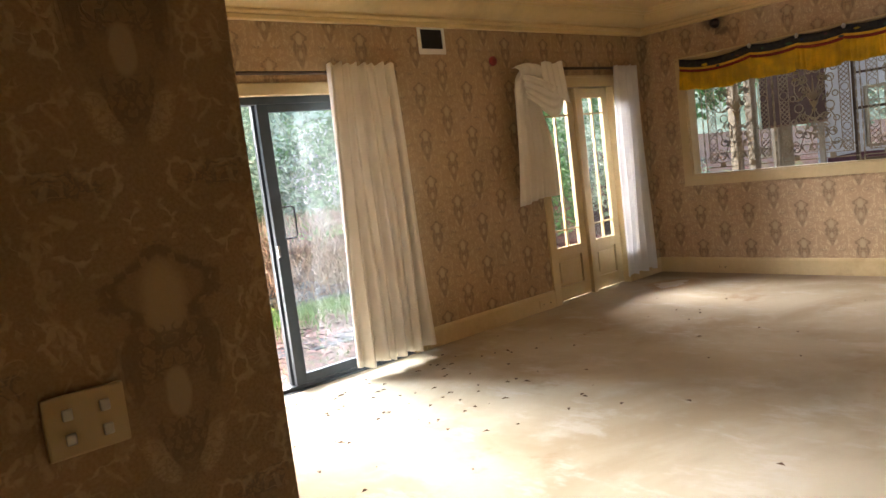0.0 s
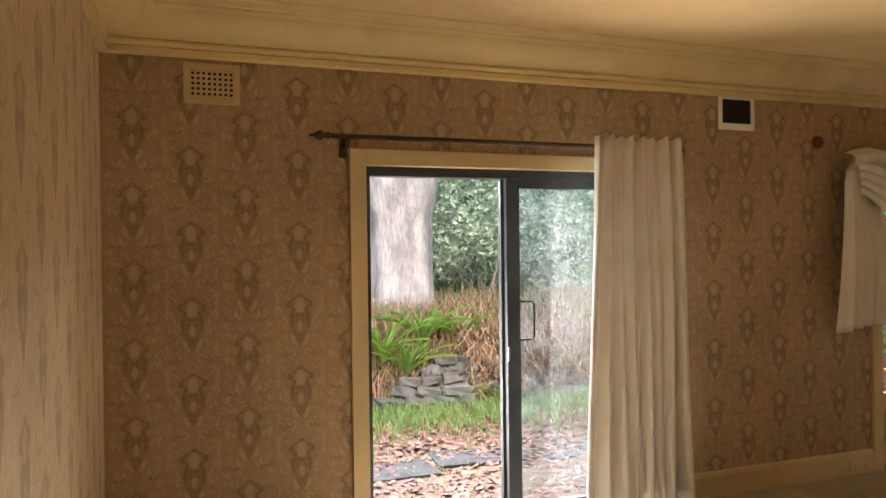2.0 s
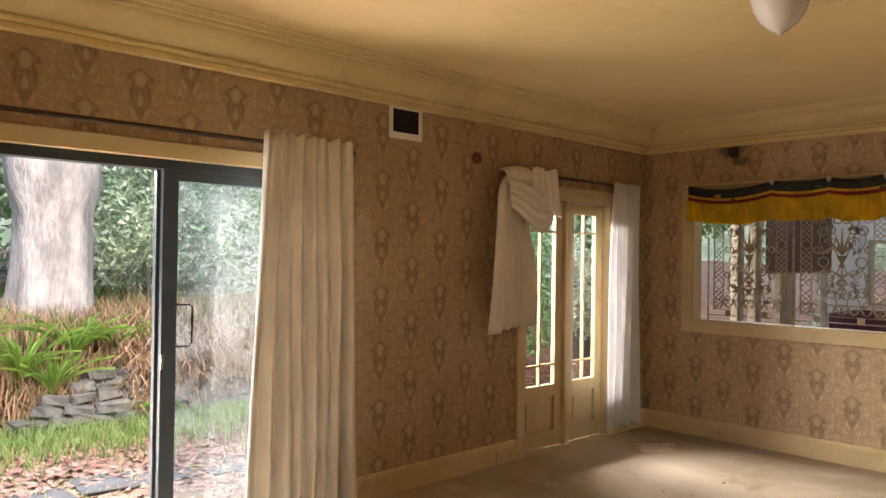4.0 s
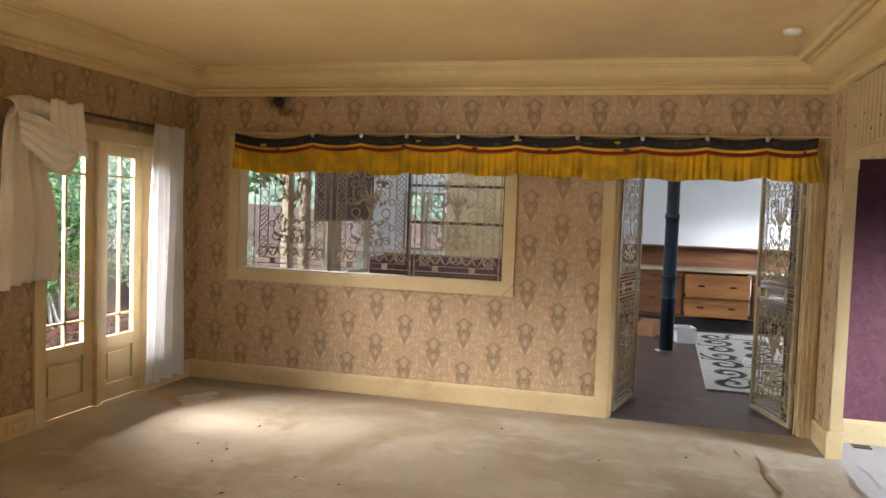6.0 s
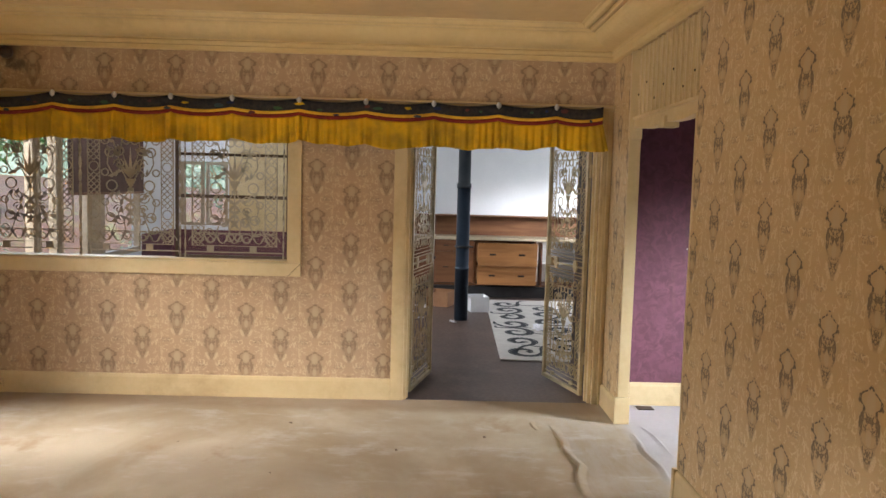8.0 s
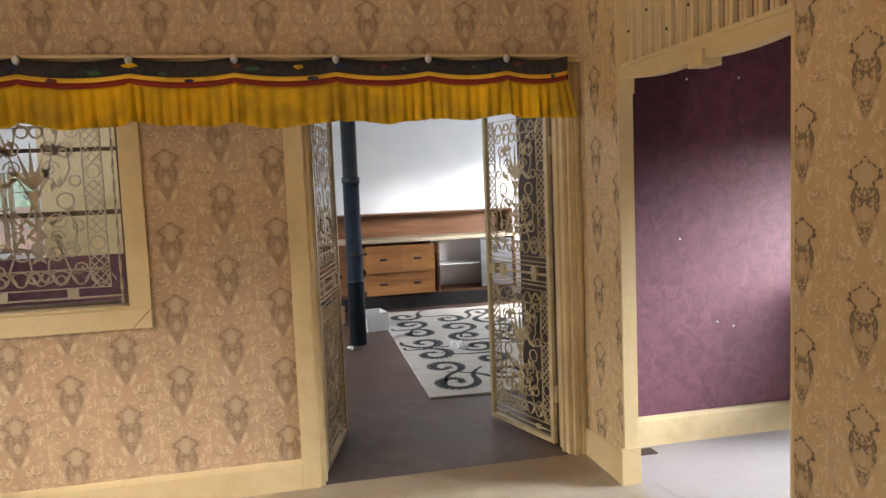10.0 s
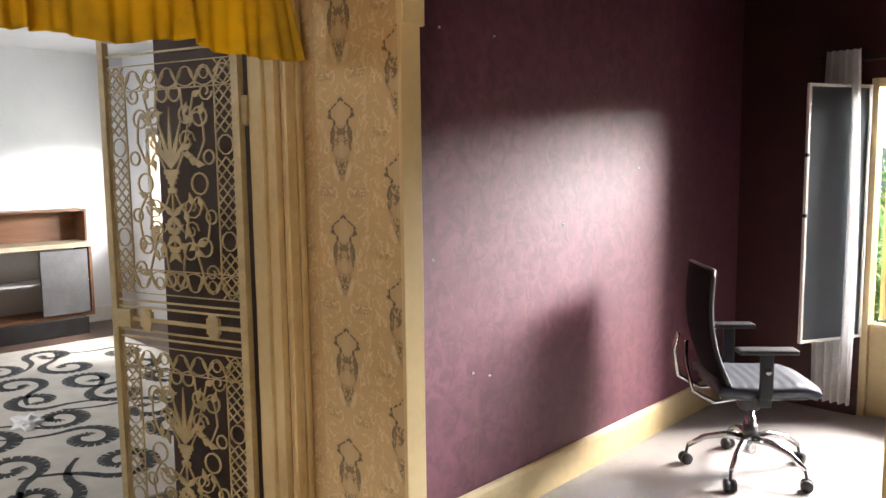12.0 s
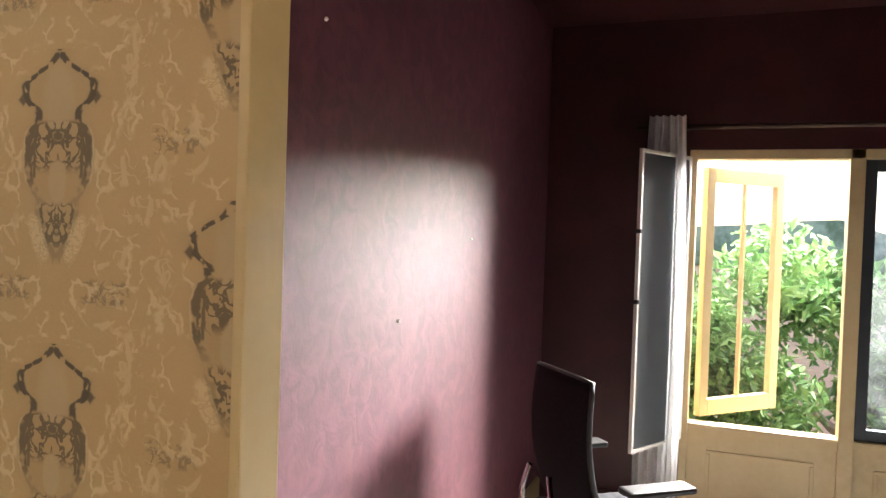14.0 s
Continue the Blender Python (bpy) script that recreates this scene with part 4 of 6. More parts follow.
# ---- valance ----
def valance():
    y0, y1 = 0.10, 4.80
    t = thing("valance", "yellow silk valance with dark brocade and red bands", "valance", (XB - 0.025, 2.4, 1.9))
    n = 9
    pins = [4.80, 4.06, 3.62, 3.22, 2.78, 2.30, 1.82, 1.33, 0.86, 0.44, 0.10]

    def sag(y):
        for a, b in zip(pins, pins[1:]):
            if b <= y <= a:
                k = (y - b) / (a - b)
                return 0.05 * 4 * k * (1 - k) * (1.0 if a > 4.5 else 0.45)
        return 0.0

    def band(name, za, zb, off, mat, wave=0.0, freq=30, nu=240):
        bm = bmesh.new()

        def f(u, v):
            y = y0 + (y1 - y0) * u
            s = sag(y)
            z = (za + (zb - za) * v) - s
            k = 1 - v
            # irregular flat pleats: slow folds, narrow creases and a pinch at each pin
            ph = 52 * y + 3.0 * math.sin(2.1 * y) + 2.0 * math.sin(5.3 * y + 1)
            pleat = math.sin(ph + 0.5 * math.sin(ph)) * 0.7 + 0.45 * math.sin(2.37 * ph + 2 * math.sin(3 * y))
            pinch = min(abs(y - p) for p in pins)
            fold = wave * (0.25 + 0.75 * k) * (pleat - 1.6 * math.exp(-(pinch / 0.012) ** 2))
            if wave:
                z += k * (0.005 * math.sin(ph * 0.5) + 0.008 * math.sin(3.1 * y) - 0.006 * math.sin(7.7 * y + 1))
                if y < 0.22:
                    y -= 0.045 * k * (0.22 - y) / 0.12
            return (off + fold - 0.012 * s / 0.05, y - 2.4, z - 1.9)
        sheet(bm, f, nu, 10 if wave else 2)
        ob = part(name, bm, mat, t, smooth=True)
        ob.modifiers.new("thickness", "SOLIDIFY").thickness = 0.003
        return ob
    band("brocade_band", 2.146, 2.222, -0.062, NAVY)
    band("gold_band", 2.124, 2.147, -0.064, GOLD_SILK)
    band("red_band", 2.098, 2.125, -0.066, RED)
    band("skirt", 1.912, 2.100, -0.060, YELLOW, 0.020, 52, 1300)
    rnd = random.Random(4)
    silks = (GREEN_SILK, RUST_SILK, BLUE_SILK, GREEN_SILK, YELLOW)
    for i in range(30):
        y = y0 + 0.06 + (i + rnd.random() * 0.8) * (y1 - y0 - 0.2) / 30
        s = sag(y)
        w, h = rnd.uniform(0.012, 0.04), rnd.uniform(0.008, 0.016)
        zc = rnd.uniform(0.262, 0.298) - s if i % 4 else 0.232 - s
        bm = bmesh.new()
        n = 9
        ring = [(w * math.cos(6.283 * q / n) * rnd.uniform(0.7, 1.1), h * math.sin(6.283 * q / n) * rnd.uniform(0.7, 1.2)) for q in range(n)]
        x = -0.0665 - 0.012 * s / 0.05
        fa = bm.faces.new([bm.verts.new((x, y - 2.4 + p, zc + q)) for p, q in ring])
        g = bmesh.ops.extrude_face_region(bm, geom=[fa])
        for vtx in g["geom"]:
            if isinstance(vtx, bmesh.types.BMVert):
                vtx.co.x -= 0.0025
        part("woven_patch", bm, silks[i % 5], t)
    for y in pins[1:-1]:
        bm = bmesh.new()
        lathe(bm, [(0.004, -0.03), (0.014, -0.022), (0.020, -0.006), (0.012, 0.010), (0.004, 0.016)], 10, Matrix.Translation((-0.066, y - 2.4, 0.318)))
        part("pin_knot", bm, SHEER, t, smooth=True)


valance()
setting("pelmet_rail", boxes((XB - 0.075, 0.004, 2.222, XB - 0.0, 4.86, 2.236), (XB - 0.03, 0.0, 2.2, XB - 0.0, 4.86, 2.222), bevel=0.002), CREAM)


# ---- lace ironwork ----
def leaf(bm, cx, cz, angle, length, wide, d):
    """A cast leaf: a flat pointed blade from its root."""
    c, s = math.cos(radians(angle)), math.sin(radians(angle))
    outline = ((0, -0.12), (0.35, -0.5), (0.62, -0.28), (1, 0), (0.62, 0.28), (0.35, 0.5), (0, 0.12))
    rows = [[bm.verts.new((cx + length * u * c - wide * q * s, y, cz + length * u * s + wide * q * c)) for u, q in outline] for y in (0, d)]
    bm.faces.new(rows[0])
    bm.faces.new(rows[1][::-1])
    for k in range(7):
        n = (k + 1) % 7
        bm.faces.new((rows[0][n], rows[0][k], rows[1][k], rows[1][n]))


def lace(bm, w, h, bar=0.006, d=0.006):
    """Filigree in a w x h panel centred on u = 0 from v = 0: a border of circles and diamonds, scrolls, leaves, and a vase in the middle."""
    x = w / 2
    ribbon(bm, [(-x, 0), (x, 0), (x, h), (-x, h)], bar, d, True)
    bx, by = w * 0.14, w * 0.15
    thin = bar * 0.62
    n = max(6, round(h / bx))
    st = h / n
    for s in (-1, 1):
        ribbon(bm, [(s * (x - bx), by), (s * (x - bx), h - by)], thin, d)
        for i in range(n):
            z = st * (i + 0.5)
            if i % 4 == 2:
                ring_of(bm, s * (x - bx / 2), z, bx * 0.40, thin * 1.2, d, 10)
                continue
            for q in range(2):
                for p in range(2):
                    u0, z0 = x - bx * (1 - q * 0.5), st * i + p * st / 2
                    ribbon(bm, [(s * u0, z0), (s * (u0 + bx / 2), z0 + st / 2)], thin, d)
                    ribbon(bm, [(s * (u0 + bx / 2), z0), (s * u0, z0 + st / 2)], thin, d)
    m = max(4, round(w / by))
    for z0, up in ((0, 1), (h, -1)):
        ribbon(bm, [(-x, z0 + up * by), (x, z0 + up * by)], thin, d)
        for i in range(m):
            u = -x + w * (i + 0.5) / m
            ribbon(bm, arc(u, z0, w / m * 0.85, 20 * up, 160 * up, 10, up * 0 + by * 0.95), thin, d)
            ribbon(bm, arc(u, z0 + up * by, w / m * 0.5, -180 * up, 0, 8, by * 0.8), thin, d)
            if i % 3 == 1:
                ring_of(bm, u, z0 + up * by * 0.5, by * 0.22, thin, d, 8)
    cz = h * 0.47
    # vase with its lilies
    for k, (a, b) in enumerate(((0.06, 0.07), (0.045, 0.05), (0.03, 0.03), (0.016, 0.01), (0.035, -0.01))):
        ribbon(bm, [(-a * w, cz + b * h), (a * w, cz + b * h)], h * 0.021, d)
    ribbon(bm, [(0, cz - h * 0.30), (0, cz)], bar, d)
    for a, k in ((90, 0.30), (72, 0.26), (108, 0.26), (52, 0.22), (128, 0.22)):
        leaf(bm, 0, cz + 0.085 * h, a, k * w * 1.2, w * 0.036, d)
    for z, k in ((-0.12, 0.13), (-0.2, 0.1), (-0.28, 0.08)):
        for a in (-50, -130, 40, 140):
            leaf(bm, 0, cz + z * h, a, k * w, w * 0.04, d)
    for s in (-1, 1):
        # stems that leave the vase, curl and carry leaves
        for x0, z0, x1, z1, bend in ((0.03, 0.05, 0.27, 0.20, 0.10), (0.02, -0.02, 0.29, -0.12, -0.10), (0.10, 0.15, 0.20, 0.40, -0.08),
                                     (0.10, -0.16, 0.24, -0.38, 0.08), (0.27, 0.20, 0.10, 0.42, 0.09), (0.29, -0.12, 0.06, -0.36, -0.09)):
            pts = []
            for i in range(13):
                k = i / 12
                off = bend * math.sin(2 * math.pi * k)
                pts.append((s * w * (x0 + (x1 - x0) * k + off * (z1 - z0)), cz + h * (z0 + (z1 - z0) * k) + w * off * 0.8))
            ribbon(bm, pts, bar * 0.85, d)
            for i in (3, 6, 9):
                a = math.degrees(math.atan2(pts[i + 1][1] - pts[i - 1][1], pts[i + 1][0] - pts[i - 1][0]))
                leaf(bm, pts[i][0], pts[i][1], a + (48 if i % 2 else -48), w * 0.075, w * 0.042, d)
        for cx, cv, r in ((0.22, 0.02, 0.062), (0.24, 0.30, 0.055), (0.13, 0.31, 0.05), (0.24, -0.25, 0.055), (0.12, -0.27, 0.05), (0.05, 0.40, 0.045), (0.05, -0.40, 0.045), (0.30, 0.13, 0.04), (0.30, -0.12, 0.04)):
            ring_of(bm, s * cx * w, cz + cv * h, r * w, bar, d, 12)
        for cx, cv, r, up in ((0.13, 0.20, 0.07, 1), (0.15, -0.08, 0.075, -1), (0.14, -0.18, 0.06, 1), (0.29, 0.40, 0.055, -1), (0.29, -0.36, 0.055, 1)):
            ribbon(bm, [(s * (cx * w + r * w * (1 - i / 17) * math.cos(radians(i * 36))), cz + cv * h + up * r * w * (1 - i / 17) * math.sin(radians(i * 36))) for i in range(13)], bar * 0.85, d)


def lace_gate(name, label, hinge, angle, mirror):
    """Swings on its hinge; local x runs from the hinge to the free edge."""
    t = thing(name, label, "security gate", (*hinge, 0.012), angle, "security gates in the doorway")
    W, H = 0.67, 2.05
    part("frame", boxes((0, -0.012, 0, 0.032, 0.016, H), (W - 0.03, -0.012, 0, W, 0.016, H), (0.032, -0.012, 0, W - 0.03, 0.016, 0.03), (0.032, -0.012, H - 0.03, W - 0.03, 0.016, H), bevel=0.002), LACE, t)
    mid = W / 2
    for name2, z0, z1 in (("lower_lace", 0.10, 0.90), ("upper_lace", 1.10, 1.93)):
        bm = bmesh.new()
        lace(bm, W - 0.07, z1 - z0)
        bmesh.ops.translate(bm, verts=bm.verts, vec=(mid, -0.002, z0))
        part(name2, bm, LACE, t)
    for z in (0.06, 0.93, 0.955, 1.045, 1.07, 1.97):
        part("cross_bar", boxes((0.032, -0.003, z - 0.0035, W - 0.03, 0.004, z + 0.0035)), LACE, t)
    part("cross_bar", boxes((0.032, -0.004, 0.992, W - 0.03, 0.006, 1.006)), LACE, t)
    for u in (0.17, 0.5):
        part("square_boss", boxes((u - 0.028, -0.008, 0.972, u + 0.028, 0.008, 1.03), (u - 0.02, -0.006, 0.958, u + 0.02, 0.006, 1.044), bevel=0.002), LACE, t)
        part("foot_block", boxes((u - 0.02, -0.008, 0.045, u + 0.02, 0.008, 0.075), bevel=0.002), LACE, t)
    part("lock_box", boxes((W - 0.1, -0.016, 0.965, W - 0.03, 0.018, 1.035), bevel=0.003), LACE, t)
    bm = bmesh.new()
    lathe(bm, [(0.012, 0), (0.012, 0.012), (0.004, 0.016)], 12, pose(W - 0.016, -0.012, 1.0, 90, 0, 0))
    part("keyhole", bm, BLACK, t, smooth=True)
    for z in (0.3, 1.75):
        part("hinge", boxes((-0.02, -0.02, z - 0.05, 0.004, 0.004, z + 0.05), bevel=0.003), LACE, t)


lace_gate("lace_gate", "cream painted cast iron lace gate standing open", (8.165, 0.125), 17, False)
lace_gate("lace_gate", "cream painted cast iron lace gate standing open", (8.165, 1.472), -14.5, True)

# window panels of the same ironwork
for i, (a, b) in enumerate(((2.47, 3.13), (3.24, 3.90), (3.98, 4.64))):
    t = thing("window_grille", "pale cast iron lace grille in the window, toned dark as backlit", "window grille", (XB + 0.06, (a + b) / 2, 1.05), -90, "window grilles")
    bm = bmesh.new()
    lace(bm, b - a - 0.03, 0.88, 0.009)
    bmesh.ops.translate(bm, verts=bm.verts, vec=(0, 0, 0.08))
    part("filigree", bm, LACE_BACKLIT, t)
    w2 = (b - a) / 2 + 0.04
    for r4 in ((-w2, -0.004, 0.028, w2, 0.006, 0.036), (-w2, -0.004, 0.985, w2, 0.006, 0.993)):
        part("rail", boxes(r4), LACE_BACKLIT, t)
    for u in (-w2 + 0.004, w2 - 0.004):
        bm = bmesh.new()
        rings = []
        for k in range(53):
            a = radians(k * 38)
            rings.append([bm.verts.new((u + p * 0.007 * math.cos(a) - q * 0.002 * math.sin(a), 0.001 + p * 0.007 * math.sin(a) + q * 0.002 * math.cos(a), -0.014 + 1.064 * k / 52)) for p, q in ((1, 1), (-1, 1), (-1, -1), (1, -1))])
        for p, q in zip(rings, rings[1:]):
            for k in range(4):
                bm.faces.new((p[k], p[(k + 1) % 4], q[(k + 1) % 4], q[k]))
        part("twisted_bar", bm, LACE_BACKLIT, t)
    for u in (-0.18, 0.14):
        part("foot_block", boxes((u - 0.025, -0.008, 0.036, u + 0.025, 0.01, 0.078), bevel=0.002), LACE_BACKLIT, t)


SASH_BROWN = surface("brown_sash_paint", (0.13, 0.085, 0.05), (0.09, 0.055, 0.035), 0.5, 9)


def window_sash(y0, y1, label):
    t = thing("window", label, "window", (XB + 0.105, (y0 + y1) / 2, 1.035), -90)
    h = (y1 - y0) / 2
    part("sash_frame", boxes((-h, -0.012, 0, -h + 0.02, 0.012, 1.08), (h - 0.02, -0.012, 0, h, 0.012, 1.08), (-h + 0.02, -0.012, 0, h - 0.02, 0.012, 0.02), (-h + 0.02, -0.012, 1.06, h - 0.02, 0.012, 1.08)), SASH_BROWN, t)
    part("cross_bar", boxes((-h + 0.02, -0.006, 0.45, h - 0.02, 0.008, 0.475)), SASH_BROWN, t)
    part("cross_bar", boxes((-h + 0.02, -0.006, 0.765, h - 0.02, 0.008, 0.785)), SASH_BROWN, t)
    part("pane", boxes((-h + 0.02, 0.009, 0.02, h - 0.02, 0.011, 1.06)), PANE, t)


window_sash(2.40, 3.25, "brown framed window sash with two cross bars")


# ---- far room ----
XF, YS = 13.95, 5.28
setting("wall_far_back", boxes((XF, -3.0, 0, XF + T, 4.42, 2.8), (XF, 4.42, 0, XF + T, 5.15, 0.92), (XF, 4.42, 1.9, XF + T, 5.15, 2.8), (XF, 5.15, 0, XF + T, YS + 0.17, 2.8)), WHITE, "white painted wall")
setting("wall_far_side", boxes((XB + T, YS, 0, 9.0, YS + 0.15, 2.8), (9.0, YS, 0, 12.8, YS + 0.15, 0.62), (9.0, YS, 2.6, 12.8, YS + 0.15, 2.8), (12.8, YS, 0, XF, YS + 0.15, 2.8)), WHITE, "white painted wall")
setting("wall_far_south", boxes((8.9, -2.15, 0, 11.9, -2.0, 2.8), (11.9, -2.15, 0, 13.5, -2.0, 0.85), (11.9, -2.15, 2.0, 13.5, -2.0, 2.8), (13.5, -2.15, 0, XF, -2.0, 2.8)), WHITE, "white painted wall")
setting("wall_far_stub", boxes((XB + T, -2.15, 0, 8.9, 0.07, 2.8)), surface("dark_brown_wall_paint", (0.05, 0.024, 0.017), (0.035, 0.017, 0.012), 0.5, 4), "dark brown painted wall")
setting("wall_far_dado", boxes((XF - 0.012, 1.95, 0.0, XF - 0.002, YS - 0.012, 0.86), (12.75, YS - 0.012, 0.0, XF - 0.012, YS - 0.002, 0.86)), PURPLE, "purple painted lower wall")
setting("wall_far_cream", boxes((XF - 0.01, 1.95, 0.86, XF - 0.002, 4.40, 2.7)), CREAM)
setting("ceiling_far", boxes((XB + T, -3.0, 2.765, XF + T, YS + 0.17, 2.9)), WHITE)
skirting("baseboard_far", [(XF, -2.0), (XF, 1.95)], WHITE_TRIM)


def south_window(wx):
    t = thing("window", "white painted timber window in the south wall", "window", (wx, -2.05, 0.86), 0, "windows of the far room")
    # white frame in the darkened tan, its shade in the colour
    part("frame", boxes((-0.8, -0.04, 0, -0.74, 0.04, 1.13), (0.74, -0.04, 0, 0.8, 0.04, 1.13), (-0.74, -0.04, 0, 0.74, 0.04, 0.06), (-0.74, -0.04, 1.07, 0.74, 0.04, 1.13), (-0.03, -0.03, 0.06, 0.03, 0.03, 1.07)), LACE_BACKLIT, t)
    part("pane", boxes((-0.74, -0.003, 0.06, 0.74, 0.003, 1.07)), PANE, t)


def far_windows():
    for i, (a, b) in enumerate(((9.0, 10.06), (10.11, 10.53), (10.58, 11.25), (11.60, 12.80))):
        t = thing("window", "white painted timber window looking on the garden", "window", ((a + b) / 2, YS + 0.07, 0.62), 0, "windows of the far room")
        h = (b - a) / 2
        # white frames coloured tan to look shaded against the daylight
        part("frame", boxes((-h, -0.04, 0, -h + 0.045, 0.04, 1.98), (h - 0.045, -0.04, 0, h, 0.04, 1.98), (-h + 0.045, -0.04, 0, h - 0.045, 0.04, 0.07), (-h + 0.045, -0.04, 1.91, h - 0.045, 0.04, 1.98), bevel=0.004), LACE_BACKLIT, t)
        part("pane", boxes((-h + 0.045, -0.003, 0.07, h - 0.045, 0.003, 1.91)), PANE, t)
    for a, b in ((10.06, 10.11), (10.53, 10.58), (11.25, 11.60)):
        setting("window_post", boxes((a, YS, 0.62, b, YS + 0.14, 2.6)), LACE_BACKLIT)
    for a, b in ((4.43, 4.76), (4.80, 5.14)):
        t = thing("window", "white painted narrow window in the end wall", "window", (XF + 0.06, (a + b) / 2, 0.93), -90, "windows of the far room")
        h = (b - a) / 2
        part("frame", boxes((-h, -0.04, 0, -h + 0.04, 0.04, 0.96), (h - 0.04, -0.04, 0, h, 0.04, 0.96), (-h + 0.04, -0.04, 0, h - 0.04, 0.04, 0.04), (-h + 0.04, -0.04, 0.92, h - 0.04, 0.04, 0.96), (-h + 0.04, -0.02, 0.72, h - 0.04, 0.02, 0.735)), LACE_BACKLIT, t)
        part("pane", boxes((-h + 0.04, -0.003, 0.04, h - 0.04, 0.003, 0.92)), PANE, t)
    south_window(12.7)
    t = thing("roller_blind", "half lowered brown fabric blind", "blind", (11.68, YS - 0.03, 1.43))
    bm = boxes((-1.07, -0.006, 0, 1.07, -0.003, 0.85))
    part("fabric", bm, surface("brown_blind_cloth", (0.13, 0.075, 0.055), (0.09, 0.05, 0.04), 0.9, 6), t)
    part("batten", boxes((-1.07, -0.014, -0.015, 1.07, 0.004, 0.012), bevel=0.003), REDWOOD, t)


far_windows()


def flue():
    t = thing("flue_pipe", "dark blue-grey metal stove flue standing on the floor", "flue pipe", (11.49, 0.93, 0))
    bm = bmesh.new()
    lathe(bm, [(0.083, 0), (0.083, 0.62), (0.086, 0.62), (0.086, 0.65), (0.08, 0.65), (0.08, 1.62)], 24)
    part("lower_tube", bm, surface("blued_steel", (0.05, 0.075, 0.11), (0.035, 0.05, 0.075), 0.35, 6, metal=0.6), t, smooth=True)
    bm = bmesh.new()
    lathe(bm, [(0.088, 1.60), (0.088, 1.66), (0.075, 1.665), (0.075, 2.765)], 24)
    part("upper_tube", bm, ALU, t, smooth=True)
    bm = bmesh.new()
    lathe(bm, [(0.088, 0.88), (0.094, 0.885), (0.094, 0.905), (0.088, 0.91)], 24)
    box(bm, -0.02, -0.13, 0.885, 0.02, -0.08, 0.905)
    part("clamp", bm, BLACK, t)
    t = thing("wall_paper_note", "small white paper label", "label", (11.49, 0.845, 1.63))
    part("sheet", boxes((-0.045, -0.004, -0.045, 0.02, -0.001, 0.03)), PAPER, t)


flue()


def cabinets():
    t = thing("low_cabinet", "long low pine cabinet with a raised red-brown shelf back", "cabinet", (13.62, 0.2, 0))
    # local y from -1.6 to 2.2
    part("plinth", boxes((-0.2, -1.5, 0, 0.3, 2.2, 0.16)), BLACK, t)
    part("carcass", boxes((-0.1, -1.6, 0.16, 0.32, -1.575, 0.84), (0.3, -1.575, 0.16, 0.32, 2.2, 0.84), (-0.1, -1.575, 0.16, 0.3, 2.2, 0.185), (-0.1, -0.46, 0.185, 0.3, -0.435, 0.84), (-0.1, 0.43, 0.185, 0.3, 0.455, 0.84), (-0.1, 1.3, 0.185, 0.3, 1.325, 0.84)), REDWOOD, t)
    part("counter", boxes((-0.16, -1.62, 0.84, 0.33, 2.2, 0.885), bevel=0.004), surface("pale_laminate", (0.55, 0.47, 0.34), (0.48, 0.40, 0.28), 0.4, 6), t)
    part("upstand", boxes((0.2, -1.62, 0.885, 0.33, -1.6, 1.2), (0.3, -1.6, 0.885, 0.33, 2.2, 1.18), (0.02, -1.62, 1.18, 0.33, 2.2, 1.2), (0.03, -1.62, 0.885, 0.2, -1.6, 1.18), bevel=0.002), REDWOOD, t)
    d = part("open_door", boxes((-0.34, -0.52, 0.19, -0.1, -0.5, 0.82), bevel=0.002), REDWOOD, t, "red-brown cabinet door standing open")
    for q in range(4):
        part("door_board", boxes((-0.335 + q * 0.058, -0.503 + 0.0035, 0.2, -0.335 + q * 0.058 + 0.052, -0.4955, 0.81), bevel=0.001), REDWOOD, d)
    part("knob", boxes((-0.36, -0.5, 0.7, -0.33, -0.47, 0.72), bevel=0.004), PINE, d)
    part("inner_shelf", boxes((-0.08, -1.57, 0.5, 0.29, -0.47, 0.515)), WHITE, t)
    part("inner_back", boxes((0.285, -1.57, 0.19, 0.298, -0.47, 0.83)), WHITE, t)
    part("grey_panel", boxes((-0.12, -1.55, 0.2, -0.1, -1.12, 0.82), (-0.125, -1.14, 0.2, -0.095, -1.12, 0.82)), surface("grey_laminate", (0.2, 0.2, 0.21), (0.15, 0.15, 0.16), 0.5, 8), t)
    for row, (z0, z1, out) in enumerate(((0.22, 0.49, 0.36), (0.50, 0.83, 0.42))):
        dr = part("drawer", boxes((-0.1 - out, -0.42, z0, -0.1 - out + 0.02, 0.43, z1), (-0.1 - out + 0.02, -0.41, z0 + 0.02, 0.2, -0.395, z1 - 0.06), (-0.1 - out + 0.02, 0.405, z0 + 0.02, 0.2, 0.42, z1 - 0.06), (-0.1 - out + 0.02, -0.395, z0 + 0.02, 0.2, 0.405, z0 + 0.03), bevel=0.002), PINE, t, "honey pine drawer pulled open")
        for q in range(8):
            part("front_board", boxes((-0.1 - out - 0.004, -0.418 + q * 0.106, z0 + 0.004, -0.1 - out - 0.0005, -0.418 + q * 0.106 + 0.103, z1 - 0.004)), PINE, dr)
        for y in (-0.2, 0.22):
            bm = boxes((-0.1 - out - 0.022, y - 0.045, (z0 + z1) / 2 - 0.014, -0.1 - out, y + 0.045, (z0 + z1) / 2 + 0.012), bevel=0.004)
            part("handle", bm, IRON, dr)
    for z0, z1 in ((0.2, 0.66), (0.67, 0.83)):
        dr = part("drawer", boxes((-0.12, 0.46, z0, -0.1, 1.3, z1), bevel=0.002), REDWOOD, t)
